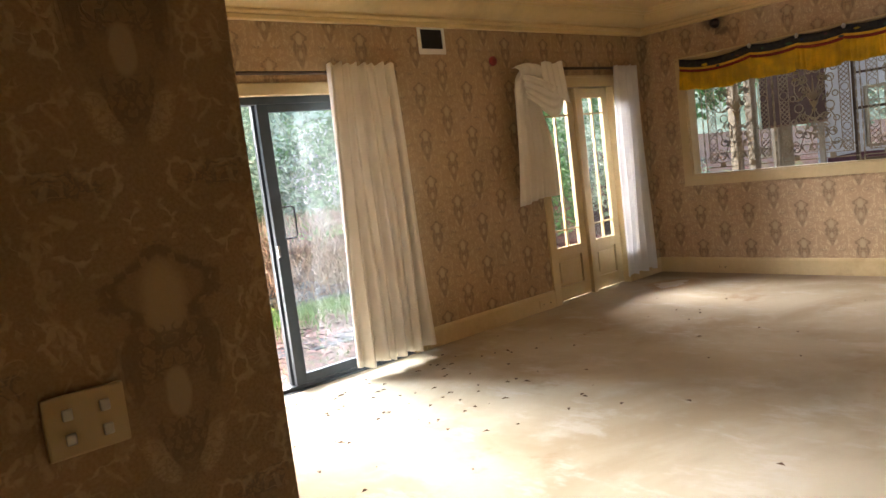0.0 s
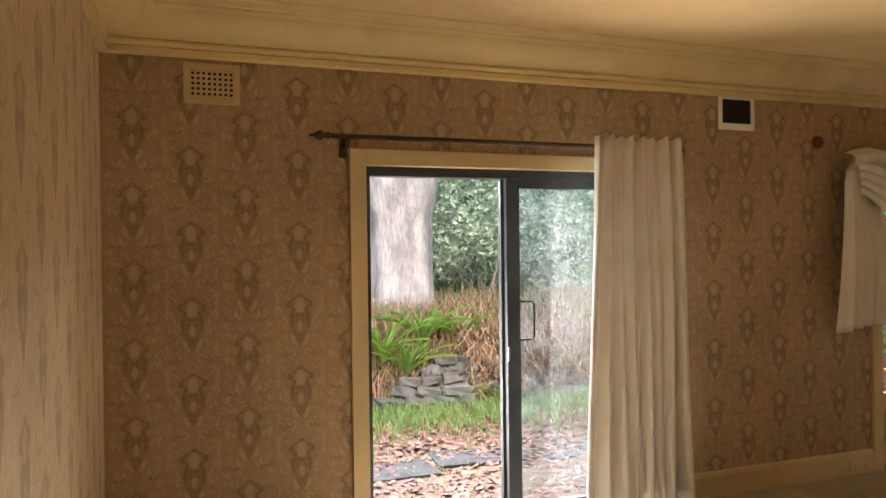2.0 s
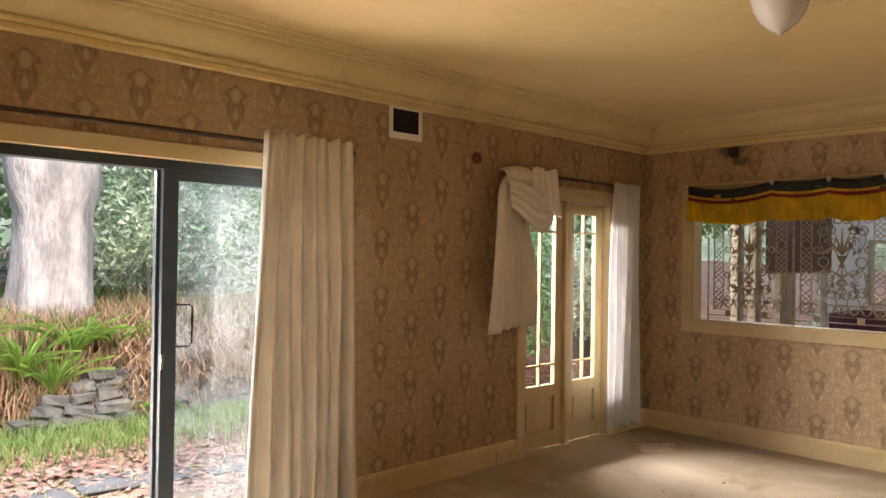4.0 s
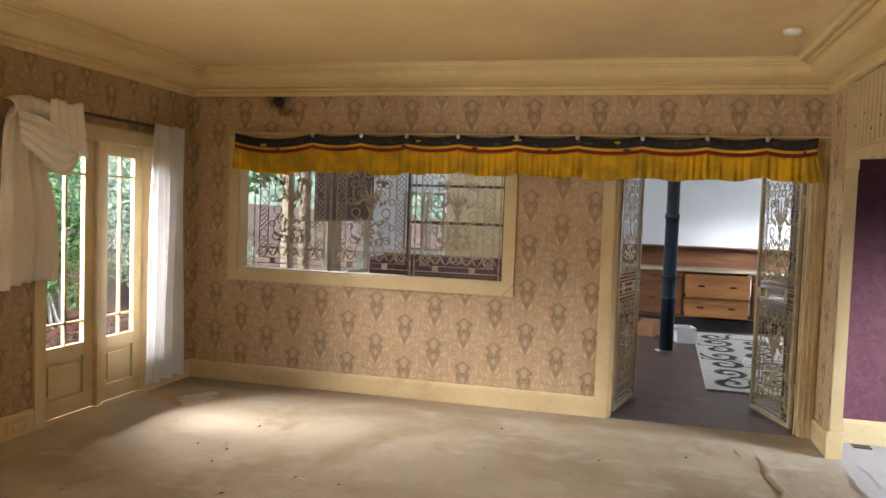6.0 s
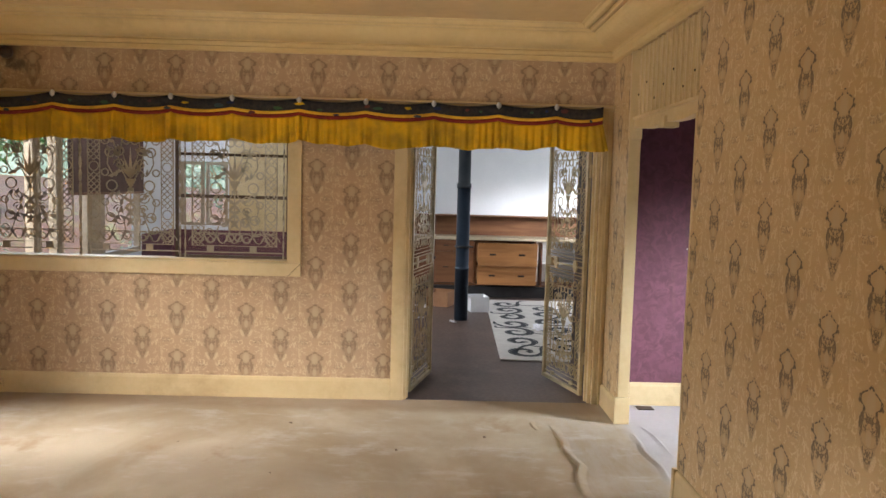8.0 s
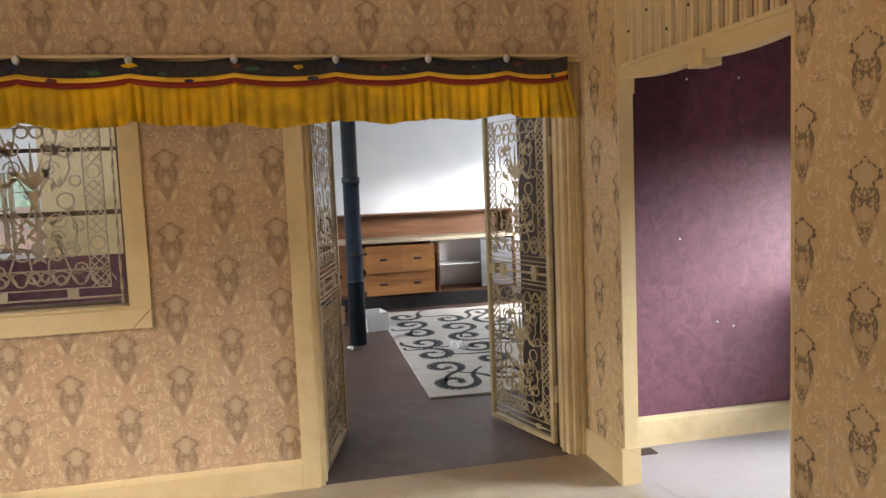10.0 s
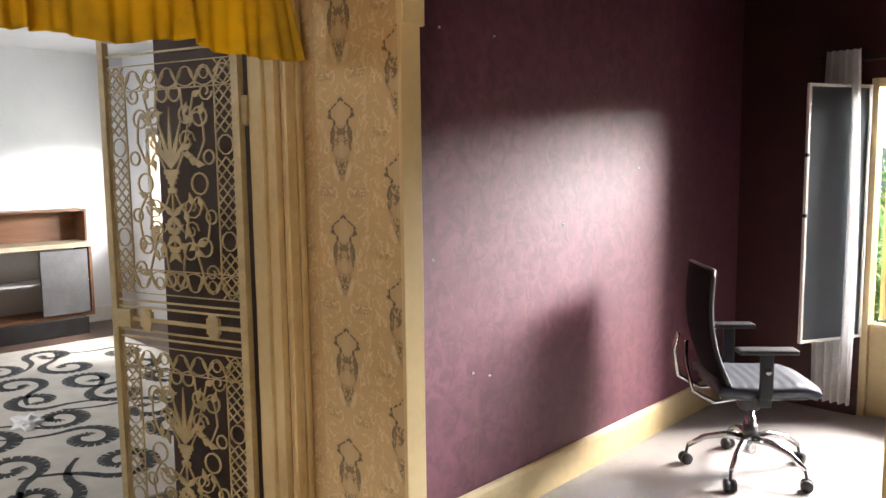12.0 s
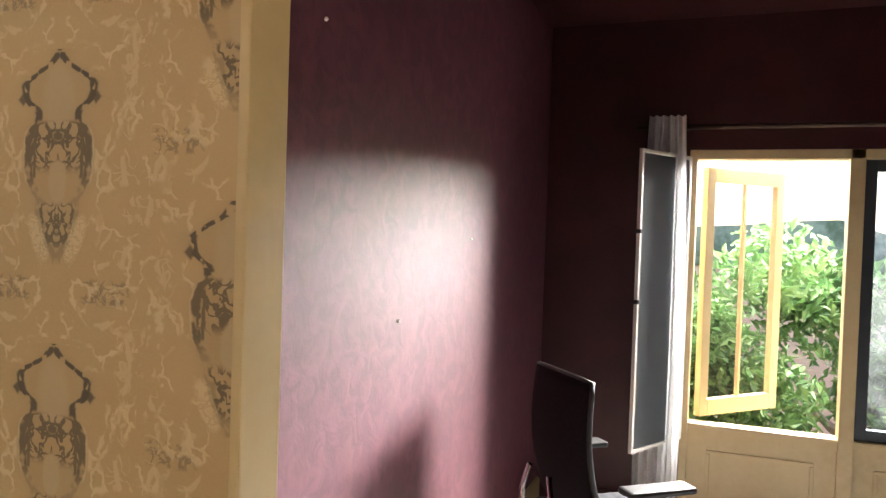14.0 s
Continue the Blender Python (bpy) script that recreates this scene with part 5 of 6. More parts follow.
        part("handle", boxes((-0.14, 0.84, (z0 + z1) / 2 - 0.008, -0.12, 0.92, (z0 + z1) / 2 + 0.008), bevel=0.003), IRON, dr)


cabinets()


def scroll_rug():
    t = thing("area_rug", "cream rug with a bold charcoal scroll pattern on the brown floor", "rug", (9.37, 0.64, 0.0), -2)
    L, W = 3.75, 1.95
    part("backing", boxes((0, -W, -0.002, L, 0, 0.012), bevel=0.004), RUG, t)
    rnd = random.Random(11)

    def scroll(cx, cy, r, a0, turn, tail=0.5, w=0.05):
        pts = []
        for i in range(26):
            k = i / 25
            a = radians(a0 + turn * 430 * k)
            rr = r * (1 - 0.78 * k)
            pts.append((cx + rr * math.cos(a), cy + rr * math.sin(a) * 0.8))
        d = Vector((pts[0][0] - pts[1][0], pts[0][1] - pts[1][1])).normalized()
        sx = Vector((-d.y, d.x)) * turn
        lead = [(pts[0][0] + d.x * tail * k + sx.x * tail * k * k * 0.5, pts[0][1] + d.y * tail * k + sx.y * tail * k * k * 0.5) for k in (1, 0.75, 0.5, 0.25)]
        full = lead + pts
        n = len(full)
        full = [(min(max(p[0], 0.04), L - 0.04), max(min(p[1], -0.04), 0.04 - W)) for p in full]
        bm = bmesh.new()
        for i in range(n - 1):
            (ax, ay), (bx, by) = full[i], full[i + 1]
            k = i / n
            w1 = w * (0.35 + 0.9 * math.sin(math.pi * min(1, k * 1.05)) + (0.5 if k > 0.85 else 0))
            dd = Vector((bx - ax, by - ay))
            if dd.length < 1e-5:
                continue
            s = Vector((-dd.y, dd.x)).normalized() * w1 / 2
            vs = [bm.verts.new((p[0] + q * s.x, p[1] + q * s.y, 0.0135)) for p, q in (((ax, ay), 1), ((ax, ay), -1), ((bx, by), -1), ((bx, by), 1))]
            bm.faces.new(vs)
        part("scroll", bm, RUG_DARK, t)
    for i in range(7):
        for j in range(4):
            cx, cy = 0.35 + i * 0.5 + (0.2 if j % 2 else 0), -0.26 - j * 0.47
            s = 1 if (i + j) % 2 else -1
            if cx < L - 0.2:
                scroll(cx, cy, 0.21 + 0.06 * rnd.random(), rnd.choice((20, 110, 200, 290)), s, 0.32, 0.074)


scroll_rug()


def carton(x, y, s, turn, label, mat):
    t = thing("carton", label, "box", (x, y, 0), turn)
    a, b, h = s
    part("body", boxes((-a / 2, -b / 2, 0, a / 2, b / 2, 0.006), (-a / 2, -b / 2, 0.006, -a / 2 + 0.006, b / 2, h), (a / 2 - 0.006, -b / 2, 0.006, a / 2, b / 2, h), (-a / 2, -b / 2, 0.006, a / 2, -b / 2 + 0.006, h), (-a / 2, b / 2 - 0.006, 0.006, a / 2, b / 2, h)), mat, t)
    part("flap", boxes((-a / 2, b / 2, h - 0.005, a / 2, b / 2 + 0.1, h)), mat, t)


carton(12.2, 0.68, (0.3, 0.24, 0.2), 10, "open white cardboard box by the flue", PAPER)
carton(12.6, 1.15, (0.35, 0.3, 0.2), -20, "brown open cardboard box", surface("cardboard", (0.3, 0.16, 0.08), (0.24, 0.12, 0.06), 0.9, 5))
rnd = random.Random(8)
for i in range(14):
    x, y = 11.1 + rnd.random() * 1.6, 0.95 + rnd.random() * 0.9
    t = thing("paper_scrap", "crumpled white paper scrap on the floor", "paper", (x, y, 0), rnd.random() * 360, "paper scraps")
    bm = bmesh.new()
    a, b = 0.05 + 0.09 * rnd.random(), 0.04 + 0.05 * rnd.random()
    g = [rnd.random() * 0.03 for _ in range(25)]
    sheet(bm, lambda u, v: (a * (u - 0.5), b * (v - 0.5), 0.003 + g[int(u * 4) * 5 + int(v * 4)]), 4, 4)
    part("sheet", bm, PAPER, t)
t = thing("crumpled_bag", "crumpled clear plastic bag on the rug", "bag", (10.9, 0.05, 0.013))
bm = bmesh.new()
bmesh.ops.create_icosphere(bm, subdivisions=3, radius=0.1)
for v in bm.verts:
    k = 0.7 + 0.6 * noise.noise(v.co * 22)
    v.co = Vector((v.co.x * k * 1.4, v.co.y * k, max(0.0, v.co.z * k * 0.5 + 0.02)))
part("film", bm, PAPER, t)

# ---- purple room ----
YP = -3.55
setting("wall_purple", boxes((XB - 0.003, YP, 0, XB + T, YC - TC, 2.8)), PURPLE, "purple sponge painted wall")
setting("wall_bay", boxes((7.22, YP - 0.15, 0, XB, YP, 2.8), (5.55, YP - 0.15, 2.06, 7.22, YP, 2.8), (2.6, YP - 0.15, 0, 5.55, YP, 2.8)), DARK_RED, "dark maroon painted wall")
setting("wall_purple_west", boxes((2.6, YP, 0, 2.73, YC - TC, 2.8)), DARK_RED)
setting("wall_back_of_side", boxes((2.73, YC - TC - 0.01, 0, 6.24, YC - TC, 2.8), (7.535, YC - TC - 0.01, 0, XB - 0.003, YC - TC, 2.8), (6.245, YC - TC - 0.01, 2.57, 7.525, YC - TC, 2.8)), PURPLE)
setting("ceiling_purple", boxes((2.6, YP - 0.15, 2.765, XB + T, YC - TC, 2.9)), DARK_RED, "dark maroon ceiling")
skirting("baseboard_purple", [(XB - 0.003, YP), (XB - 0.003, YC - TC)], None, 0.175)
skirting("baseboard_bay", [(7.22, YP), (XB - 0.025, YP)], DARK_RED, 0.165)
t = thing("floor_vent", "small dark floor register in the carpet", "floor vent", (7.90, -0.305, 0))
part("grille", boxes((-0.045, -0.06, 0, 0.045, 0.06, 0.006), bevel=0.002), IRON, t)


def wall_screws():
    for y, z in ((-0.597, 1.198), (-0.941, 0.661), (-0.834, 0.694), (-1.491, 1.285), (-0.652, 2.105), (-0.984, 2.109), (-2.2, 1.55)):
        t = thing("wall_plug", "small white plugged screw hole in the purple wall", "screw", (XB - 0.003, y, z), 0, "screw holes in the purple wall")
        bm = bmesh.new()
        lathe(bm, [(0.006, 0), (0.006, 0.003), (0.003, 0.007), (0.001, 0.008)], 8, pose(0, 0, 0, 0, -90, 0))
        part("plug", bm, WHITE_TRIM, t)


wall_screws()


def bay():
    y = YP - 0.07
    t = thing("glazed_bay_door", "cream painted glazed doors, one sash swung outward", "glazed door", (6.4, y, 0))
    part("frame", boxes((0.78, -0.06, 0, 0.82, 0.07, 2.06), (-0.02, -0.05, 0, 0.05, 0.06, 2.06), (-0.85, -0.06, 0, -0.81, 0.07, 2.06), (-0.81, -0.05, 2.01, 0.78, 0.06, 2.06), bevel=0.004), CREAM, t)
    for a, b in ((0.05, 0.78), (-0.81, -0.02)):
        p = part("lower_panel", boxes((a, -0.025, 0.0, b, 0.025, 0.56), bevel=0.003), CREAM, t)
        part("moulding", boxes((a + 0.1, 0.025, 0.12, b - 0.1, 0.034, 0.14), (a + 0.1, 0.025, 0.42, b - 0.1, 0.034, 0.44), (a + 0.1, 0.025, 0.14, a + 0.12, 0.034, 0.42), (b - 0.12, 0.025, 0.14, b - 0.1, 0.034, 0.42), bevel=0.003), CREAM, p)
        part("sill", boxes((a, -0.05, 0.56, b, 0.045, 0.58), bevel=0.004), CREAM, t)
    part("fixed_sash", boxes((-0.81, -0.02, 0.58, -0.76, 0.02, 2.01), (-0.08, -0.02, 0.58, -0.02, 0.02, 2.01), (-0.76, -0.02, 0.58, -0.08, 0.02, 0.64), (-0.76, -0.02, 1.95, -0.08, 0.02, 2.01), bevel=0.003), ALU, t)
    part("pane", boxes((-0.76, -0.003, 0.64, -0.08, 0.003, 1.95)), DUSTY, t)
    s = thing("casement_window", "cream painted casement swung open to the garden", "window", (7.14, y - 0.06, 0.6), -132)
    part("sash_frame", boxes((0, -0.02, 0, 0.06, 0.02, 1.38), (0.56, -0.02, 0, 0.62, 0.02, 1.38), (0.06, -0.02, 0, 0.56, 0.02, 0.09), (0.06, -0.02, 1.3, 0.56, 0.02, 1.38), (0.3, -0.012, 0.09, 0.318, 0.012, 1.3), bevel=0.003), CREAM, s)
    part("pane", boxes((0.06, -0.002, 0.09, 0.56, 0.002, 1.3)), PANE, s)


bay()


def fly_screen():
    d = Vector((7.43 - 7.215, -3.1 + 3.53))
    t = thing("fly_screen", "white framed grey mesh fly screen swung into the room", "fly screen", (7.215, -3.53, 0.5), math.degrees(math.atan2(d.y, d.x)))
    L = d.length
    part("screen_frame", boxes((0, -0.01, 0, 0.018, 0.01, 1.52), (L - 0.018, -0.01, 0, L, 0.01, 1.52), (0.018, -0.01, 0, L - 0.018, 0.01, 0.018), (0.018, -0.01, 1.502, L - 0.018, 0.01, 1.52), bevel=0.003), WHITE_TRIM, t)
    m, bs = start("grey_mesh_with_glare")
    finish(bs, (0.13, 0.15, 0.16), 0.8)
    tr = S.tree.nodes.new("ShaderNodeBsdfTransparent")
    # pale blue translucent share paints glare over the grey mesh
    tl = S.tree.nodes.new("ShaderNodeBsdfTranslucent")
    tl.inputs[0].default_value = (0.62, 0.70, 0.74, 1)
    a, b = S.tree.nodes.new("ShaderNodeMixShader"), S.tree.nodes.new("ShaderNodeMixShader")
    a.inputs[0].default_value, b.inputs[0].default_value = 0.6, 0.3
    S.tree.links.new(bs.outputs[0], a.inputs[1])
    S.tree.links.new(tl.outputs[0], a.inputs[2])
    S.tree.links.new(a.outputs[0], b.inputs[1])
    S.tree.links.new(tr.outputs[0], b.inputs[2])
    S.tree.links.new(b.outputs[0], S.tree.nodes["Material Output"].inputs[0])
    part("mesh", boxes((0.018, -0.001, 0.018, L - 0.018, 0.001, 1.502)), m, t)
    for z in (0.75, 1.1):
        part("clip", boxes((L - 0.006, -0.02, z, L + 0.006, 0.02, z + 0.02), bevel=0.002), BLACK, t)


fly_screen()
tc = thing("curtain", "white sheer curtain gathered beside the bay doors", "curtain", (7.33, YP + 0.16, 0.1))
bm = bmesh.new()
sheet(bm, lambda u, v: ((0.10 + 0.02 * math.sin(3 * v)) * (2 * u - 1) * (1.1 - 0.2 * v), 0.028 * math.sin(2 * math.pi * 5 * u + v), 2.12 * v), 60, 14)
part("fabric", bm, SHEER, tc, smooth=True)
tr_ = thing("curtain_rod", "dark rod over the bay doors", "curtain rod", (6.45, YP + 0.09, 2.17))
bm = bmesh.new()
tube(bm, [(-1.0, 0, 0), (1.05, 0, 0)], 0.014, 10)
part("pole", bm, IRON, tr_, smooth=True)
for x in (0.79, -0.79):
    part("bracket", boxes((x - 0.01, -0.09, -0.012, x + 0.01, 0.0, 0.012)), IRON, tr_)


def office_chair():
    t = thing("office_chair", "black mesh office chair with grey leather seat and steel base", "office chair", (7.39, -2.24, 0), 0)
    # local +x is forward; turned so that it faces the doors
    t.matrix_world = pose(7.37, -2.25, 0, 0, 0, -140)
    bm = bmesh.new()
    lathe(bm, [(0.03, 0.1), (0.034, 0.12), (0.034, 0.22), (0.026, 0.225), (0.026, 0.29), (0.015, 0.295), (0.015, 0.4)], 16)
    part("column", bm, STEEL, t, smooth=True)
    bm = bmesh.new()
    lathe(bm, [(0.036, 0.19), (0.036, 0.25)], 16)
    part("column_sleeve", bm, BLACK, t, smooth=True)
    for i in range(5):
        a = radians(i * 72 + 20)
        c, s = math.cos(a), math.sin(a)
        bm = bmesh.new()
        tube(bm, [(0.03 * c, 0.03 * s, 0.175), (0.12 * c, 0.12 * s, 0.18), (0.22 * c, 0.22 * s, 0.155), (0.3 * c, 0.3 * s, 0.1)], 0.022, 8, 0.013)
        leg = part("leg", bm, STEEL, t, smooth=True)
        bm = bmesh.new()
        m = Matrix.Translation((0.31 * c, 0.31 * s, 0.03)) @ pose(0, 0, 0, 0, 0, math.degrees(a) + 30) @ pose(0, 0, 0, 90, 0, 0)
        lathe(bm, [(0.028, -0.028), (0.03, -0.024), (0.03, -0.008), (0.024, -0.006), (0.024, 0.006), (0.03, 0.008), (0.03, 0.024), (0.028, 0.028)], 14, m)
        tube(bm, [(0.31 * c, 0.31 * s, 0.05), (0.3 * c, 0.3 * s, 0.1)], 0.008, 6)
        part("caster", bm, BLACK, leg, smooth=True)
    part("mechanism", boxes((-0.13, -0.07, 0.385, 0.13, 0.07, 0.435), (0.02, 0.07, 0.4, 0.05, 0.2, 0.412), (-0.06, -0.05, 0.33, 0.03, 0.05, 0.39), bevel=0.012), BLACK, t)

    def seat(u, v):
        x = -0.23 + 0.49 * u
        y = 0.25 * (2 * v - 1)
        edge = (abs(2 * v - 1)) ** 6
        ex = max(0, (u - 0.75) / 0.25) ** 2
        rib = 0.0012 * math.sin(u * 60) if 0.02 < u < 0.98 else 0
        return (x, y * (1 - 0.12 * u ** 3), 0.528 - 0.028 * edge - 0.035 * ex + rib - 0.01 * math.sin(math.pi * u))
    bm = bmesh.new()
    sheet(bm, seat, 40, 20)
    o = part("seat", bm, LEATHER, t, smooth=True)
    o.modifiers.new("thickness", "SOLIDIFY").thickness = 0.045
    part("seat_pan", boxes((-0.21, -0.21, 0.436, 0.2, 0.21, 0.472), bevel=0.01), BLACK, t)

    def back(u, v):
        y = (0.225 - 0.02 * v) * (2 * u - 1)
        x = -0.25 - 0.04 * v - 0.05 * math.sin(math.pi * v) * 0.6 + 0.03 * (2 * u - 1) ** 2 + 0.05 * (1 - v) ** 3
        return (x, y, 0.49 + 0.57 * v + 0.012 * math.cos(math.pi * (u - 0.5)))
    bm = bmesh.new()
    sheet(bm, back, 14, 18)
    o = part("backrest", bm, MESH_BLACK, t, smooth=True)
    o.modifiers.new("thickness", "SOLIDIFY").thickness = 0.012
    bm = bmesh.new()
    loop = [back(0, k / 14) for k in range(15)] + [back(k / 8, 1) for k in range(1, 9)] + [back(1, 1 - k / 14) for k in range(1, 15)] + [back(1 - k / 8, 0) for k in range(1, 9)]
    tube(bm, loop, 0.012, 8)
    part("backrest_frame", bm, BLACK, t, smooth=True)
    bm = bmesh.new()
    for s in (-1, 1):
        tube(bm, [(-0.05, s * 0.1, 0.42), (-0.22, s * 0.13, 0.40), (-0.33, s * 0.14, 0.46), (-0.36, s * 0.12, 0.6), (-0.35, s * 0.08, 0.7)], 0.011, 8)
    part("back_support", bm, STEEL, t, smooth=True)
    for s in (-1, 1):
        arm = part("armrest", boxes((-0.17, s * 0.29 - 0.045, 0.685, 0.1, s * 0.29 + 0.045, 0.71), bevel=0.011), BLACK, t)
        part("arm_post", boxes((-0.06, s * 0.285 - 0.014, 0.46, 0.0, s * 0.285 + 0.014, 0.69), (-0.06, min(s * 0.2, s * 0.285), 0.42, 0.0, max(s * 0.2, s * 0.285), 0.46), bevel=0.008), BLACK, arm)
        bm = bmesh.new()
        lathe(bm, [(0.013, 0), (0.013, 0.012), (0.005, 0.014)], 12, Matrix.Translation((-0.03, s * 0.3, 0.6)) @ pose(0, 0, 0, -90 * s, 0, 0))
        part("arm_button", bm, STEEL, arm)


office_chair()

# ---- leaves and dirt blown in on the carpet ----
rnd = random.Random(21)
bm = bmesh.new()
for i in range(150):
    if i < 95:
        x, y = rnd.gauss(3.4, 0.8), 5.1 - abs(rnd.gauss(0, 0.7))
    else:
        x, y = rnd.uniform(1.6, 7.6), rnd.uniform(0.6, 5.0)
    if not (1.35 < x < 7.9 and 0.1 < y < 5.2):
        continue
    a, s = rnd.random() * 6.28, rnd.uniform(0.006, 0.02)
    pts = [(s * 1.6, 0, 0.004), (s * 0.3, s * 0.7, 0.012), (-s * 1.2, s * 0.2, 0.005), (-s * 0.2, -s * 0.8, 0.01)]
    vs = [bm.verts.new((x + p[0] * math.cos(a) - p[1] * math.sin(a), y + p[0] * math.sin(a) + p[1] * math.cos(a), p[2])) for p in pts]
    bm.faces.new(vs)
part("leaf_crumbs", bm, surface("dark_leaf_crumbs", (0.07, 0.04, 0.02), (0.14, 0.08, 0.04), 0.9, 60), None, "dark dry leaf crumbs scattered on the carpet", "debris", "stuff")


def carpet_ridge():
    t = thing("carpet_seam", "raised wrinkled seam in the worn cream carpet", "carpet seam", (7.0, 0.47, 0))

    def wrinkle(pts, w, h, back):
        """A soft roll of carpet with one steep side."""
        bm = bmesh.new()
        rows = []
        for i in range(len(pts) * 8 - 7):
            k = i / 8
            n = min(int(k), len(pts) - 2)
            f = k - n
            f = f * f * (3 - 2 * f)
            x, y = (pts[n][q] + (pts[n + 1][q] - pts[n][q]) * f for q in (0, 1))
            e = max(0.05, min(1, 3 * min(i, len(pts) * 8 - 8 - i) / (len(pts) * 8 - 8)))
            y += 0.006 * math.sin(11 * x) + 0.003 * math.sin(29 * x)
            rows.append([bm.verts.new((x - 7.0, y - 0.47 + back * u * w, hh * h * e + 0.001)) for u, hh in ((-0.35, -0.2), (-0.2, 0.6), (0.0, 1.0), (0.25, 0.72), (0.6, 0.3), (1.0, -0.2))])
        for p, q in zip(rows, rows[1:]):
            for m in range(5):
                bm.faces.new((p[m], p[m + 1], q[m + 1], q[m]))
        part("ridge", bm, CARPET, t, smooth=True)
    wrinkle([(7.50, 0.47), (7.3, 0.475), (7.1, 0.45), (6.9, 0.465), (6.7, 0.43), (6.5, 0.47), (6.3, 0.48), (6.1, 0.45)], 0.05, 0.017, -1)
    wrinkle([(7.52, 0.60), (7.42, 0.605), (7.32, 0.59)], 0.03, 0.010, -1)
    wrinkle([(7.32, -0.05), (7.1, -0.055), (6.9, -0.04), (6.7, -0.06), (6.45, -0.05)], 0.04, 0.012, 1)
    wrinkle([(7.5, -0.16), (7.2, -0.19), (6.9, -0.2)], 0.03, 0.006, 1)


carpet_ridge()

# ---- garden ----
def height(x, y):
    h = -0.16
    if y > 9.2:
        k = min(1, (y - 9.2) / 0.9)
        h += 0.68 * (k * k * (3 - 2 * k)) + 0.1 * min(3.0, max(0.0, y - 10.1))
    if y > 14:
        h += 0.05 * (y - 14) if y < 30 else 0.8
    h += 0.04 * noise.noise(Vector((x * 0.7, y * 0.7, 0)))
    if -3.8 < y < 5.6 and -3 < x < 14.3:
        h = -0.16
    return h


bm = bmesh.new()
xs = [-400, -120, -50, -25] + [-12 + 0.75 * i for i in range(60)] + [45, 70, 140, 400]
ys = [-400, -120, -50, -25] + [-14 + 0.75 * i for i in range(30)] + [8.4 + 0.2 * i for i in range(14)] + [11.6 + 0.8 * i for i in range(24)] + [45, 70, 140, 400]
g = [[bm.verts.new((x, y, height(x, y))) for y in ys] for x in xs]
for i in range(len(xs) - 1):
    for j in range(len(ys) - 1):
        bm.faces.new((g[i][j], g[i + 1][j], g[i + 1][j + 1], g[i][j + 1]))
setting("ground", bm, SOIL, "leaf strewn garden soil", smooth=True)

rnd = random.Random(5)


def scatter(name, n, region, size, material, label, cat, kind="stuff", up=0.0, aspect=0.45, seed=1):
    r = random.Random(seed)
    vs, fs = [], []
    for i in range(n):
        x, y, z = region(r)
        a, s = r.random() * 6.283, size * r.uniform(0.5, 1.3)
        c, q = math.cos(a), math.sin(a)
        tilt = r.uniform(-0.5, 0.5)
        k = len(vs)
        for u, v, wv in ((s, 0, tilt * s), (0, s * aspect, 0), (-s, 0, -tilt * s * 0.5), (0, -s * aspect, s * 0.15)):
            vs.append((x + u * c - v * q, y + u * q + v * c, z + wv + 0.012))
        fs.append((k, k + 1, k + 2, k + 3))
    me = bpy.data.meshes.new(name)
    me.from_pydata(vs, [], fs)
    me.materials.append(material)
    return tagged(new(name, me), label, cat, kind=kind)


def litter_region(r):
    x, y = r.uniform(0.5, 12), 5.6 + 4.4 * r.random()
    return x, y, height(x, y)


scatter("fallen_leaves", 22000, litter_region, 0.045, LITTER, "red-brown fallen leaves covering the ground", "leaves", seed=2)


def bank_region(r):
    x, y = r.uniform(0.5, 11), 9.3 + 3.5 * r.random()
    return x, y, height(x, y) + 0.02


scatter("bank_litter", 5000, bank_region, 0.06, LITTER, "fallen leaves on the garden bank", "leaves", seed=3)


def blades(name, n, region, h, wd, material, label, cat, seed, droop=1.0, lift=0.0):
    r = random.Random(seed)
    vs, fs = [], []
    for i in range(n):
        x, y = region(r)
        z = height(x, y) + lift * (r.random() if lift else 0)
        a, l, b = r.random() * 6.283, h * r.uniform(0.5, 1.2), r.uniform(0.2, 0.9)
        c, s = math.cos(a), math.sin(a)
        k = len(vs)
        for t2, ww in ((0, 1), (0.5, 0.8), (1, 0.1)):
            cx, cy, cz = x + c * b * l * t2 * t2, y + s * b * l * t2 * t2, z + l * (t2 - (0.3 * b + 1.1 * (droop - 1)) * t2 * t2)
            vs.append((cx - s * wd * ww, cy + c * wd * ww, cz))
            vs.append((cx + s * wd * ww, cy - c * wd * ww, cz))
        fs += [(k, k + 1, k + 3, k + 2), (k + 2, k + 3, k + 5, k + 4)]
    me = bpy.data.meshes.new(name)
    me.from_pydata(vs, [], fs)
    me.materials.append(material)
    return tagged(new(name, me), label, cat, kind="stuff")


blades("grass_tufts", 9000, lambda r: (r.uniform(1.5, 8.5), r.gauss(8.75, 0.45)), 0.16, 0.005, GRASS, "long green grass at the foot of the stone edging", "grass", 4)
blades("sparse_grass", 3500, lambda r: (r.uniform(1.5, 12), r.uniform(5.8, 8.6)), 0.06, 0.004, GRASS, "thin grass among the leaves", "grass", 5)
blades("dry_grass", 12000, lambda r: (r.uniform(2.2, 10.5), r.uniform(9.35, 11.8)), 0.4, 0.008, DRY, "dry hanging fronds on the bank", "grass", 6)
blades("bank_grass", 6000, lambda r: (r.uniform(1.5, 11), r.uniform(9.5, 14)), 0.4, 0.01, GRASS, "grass and weeds on the bank", "grass", 7)


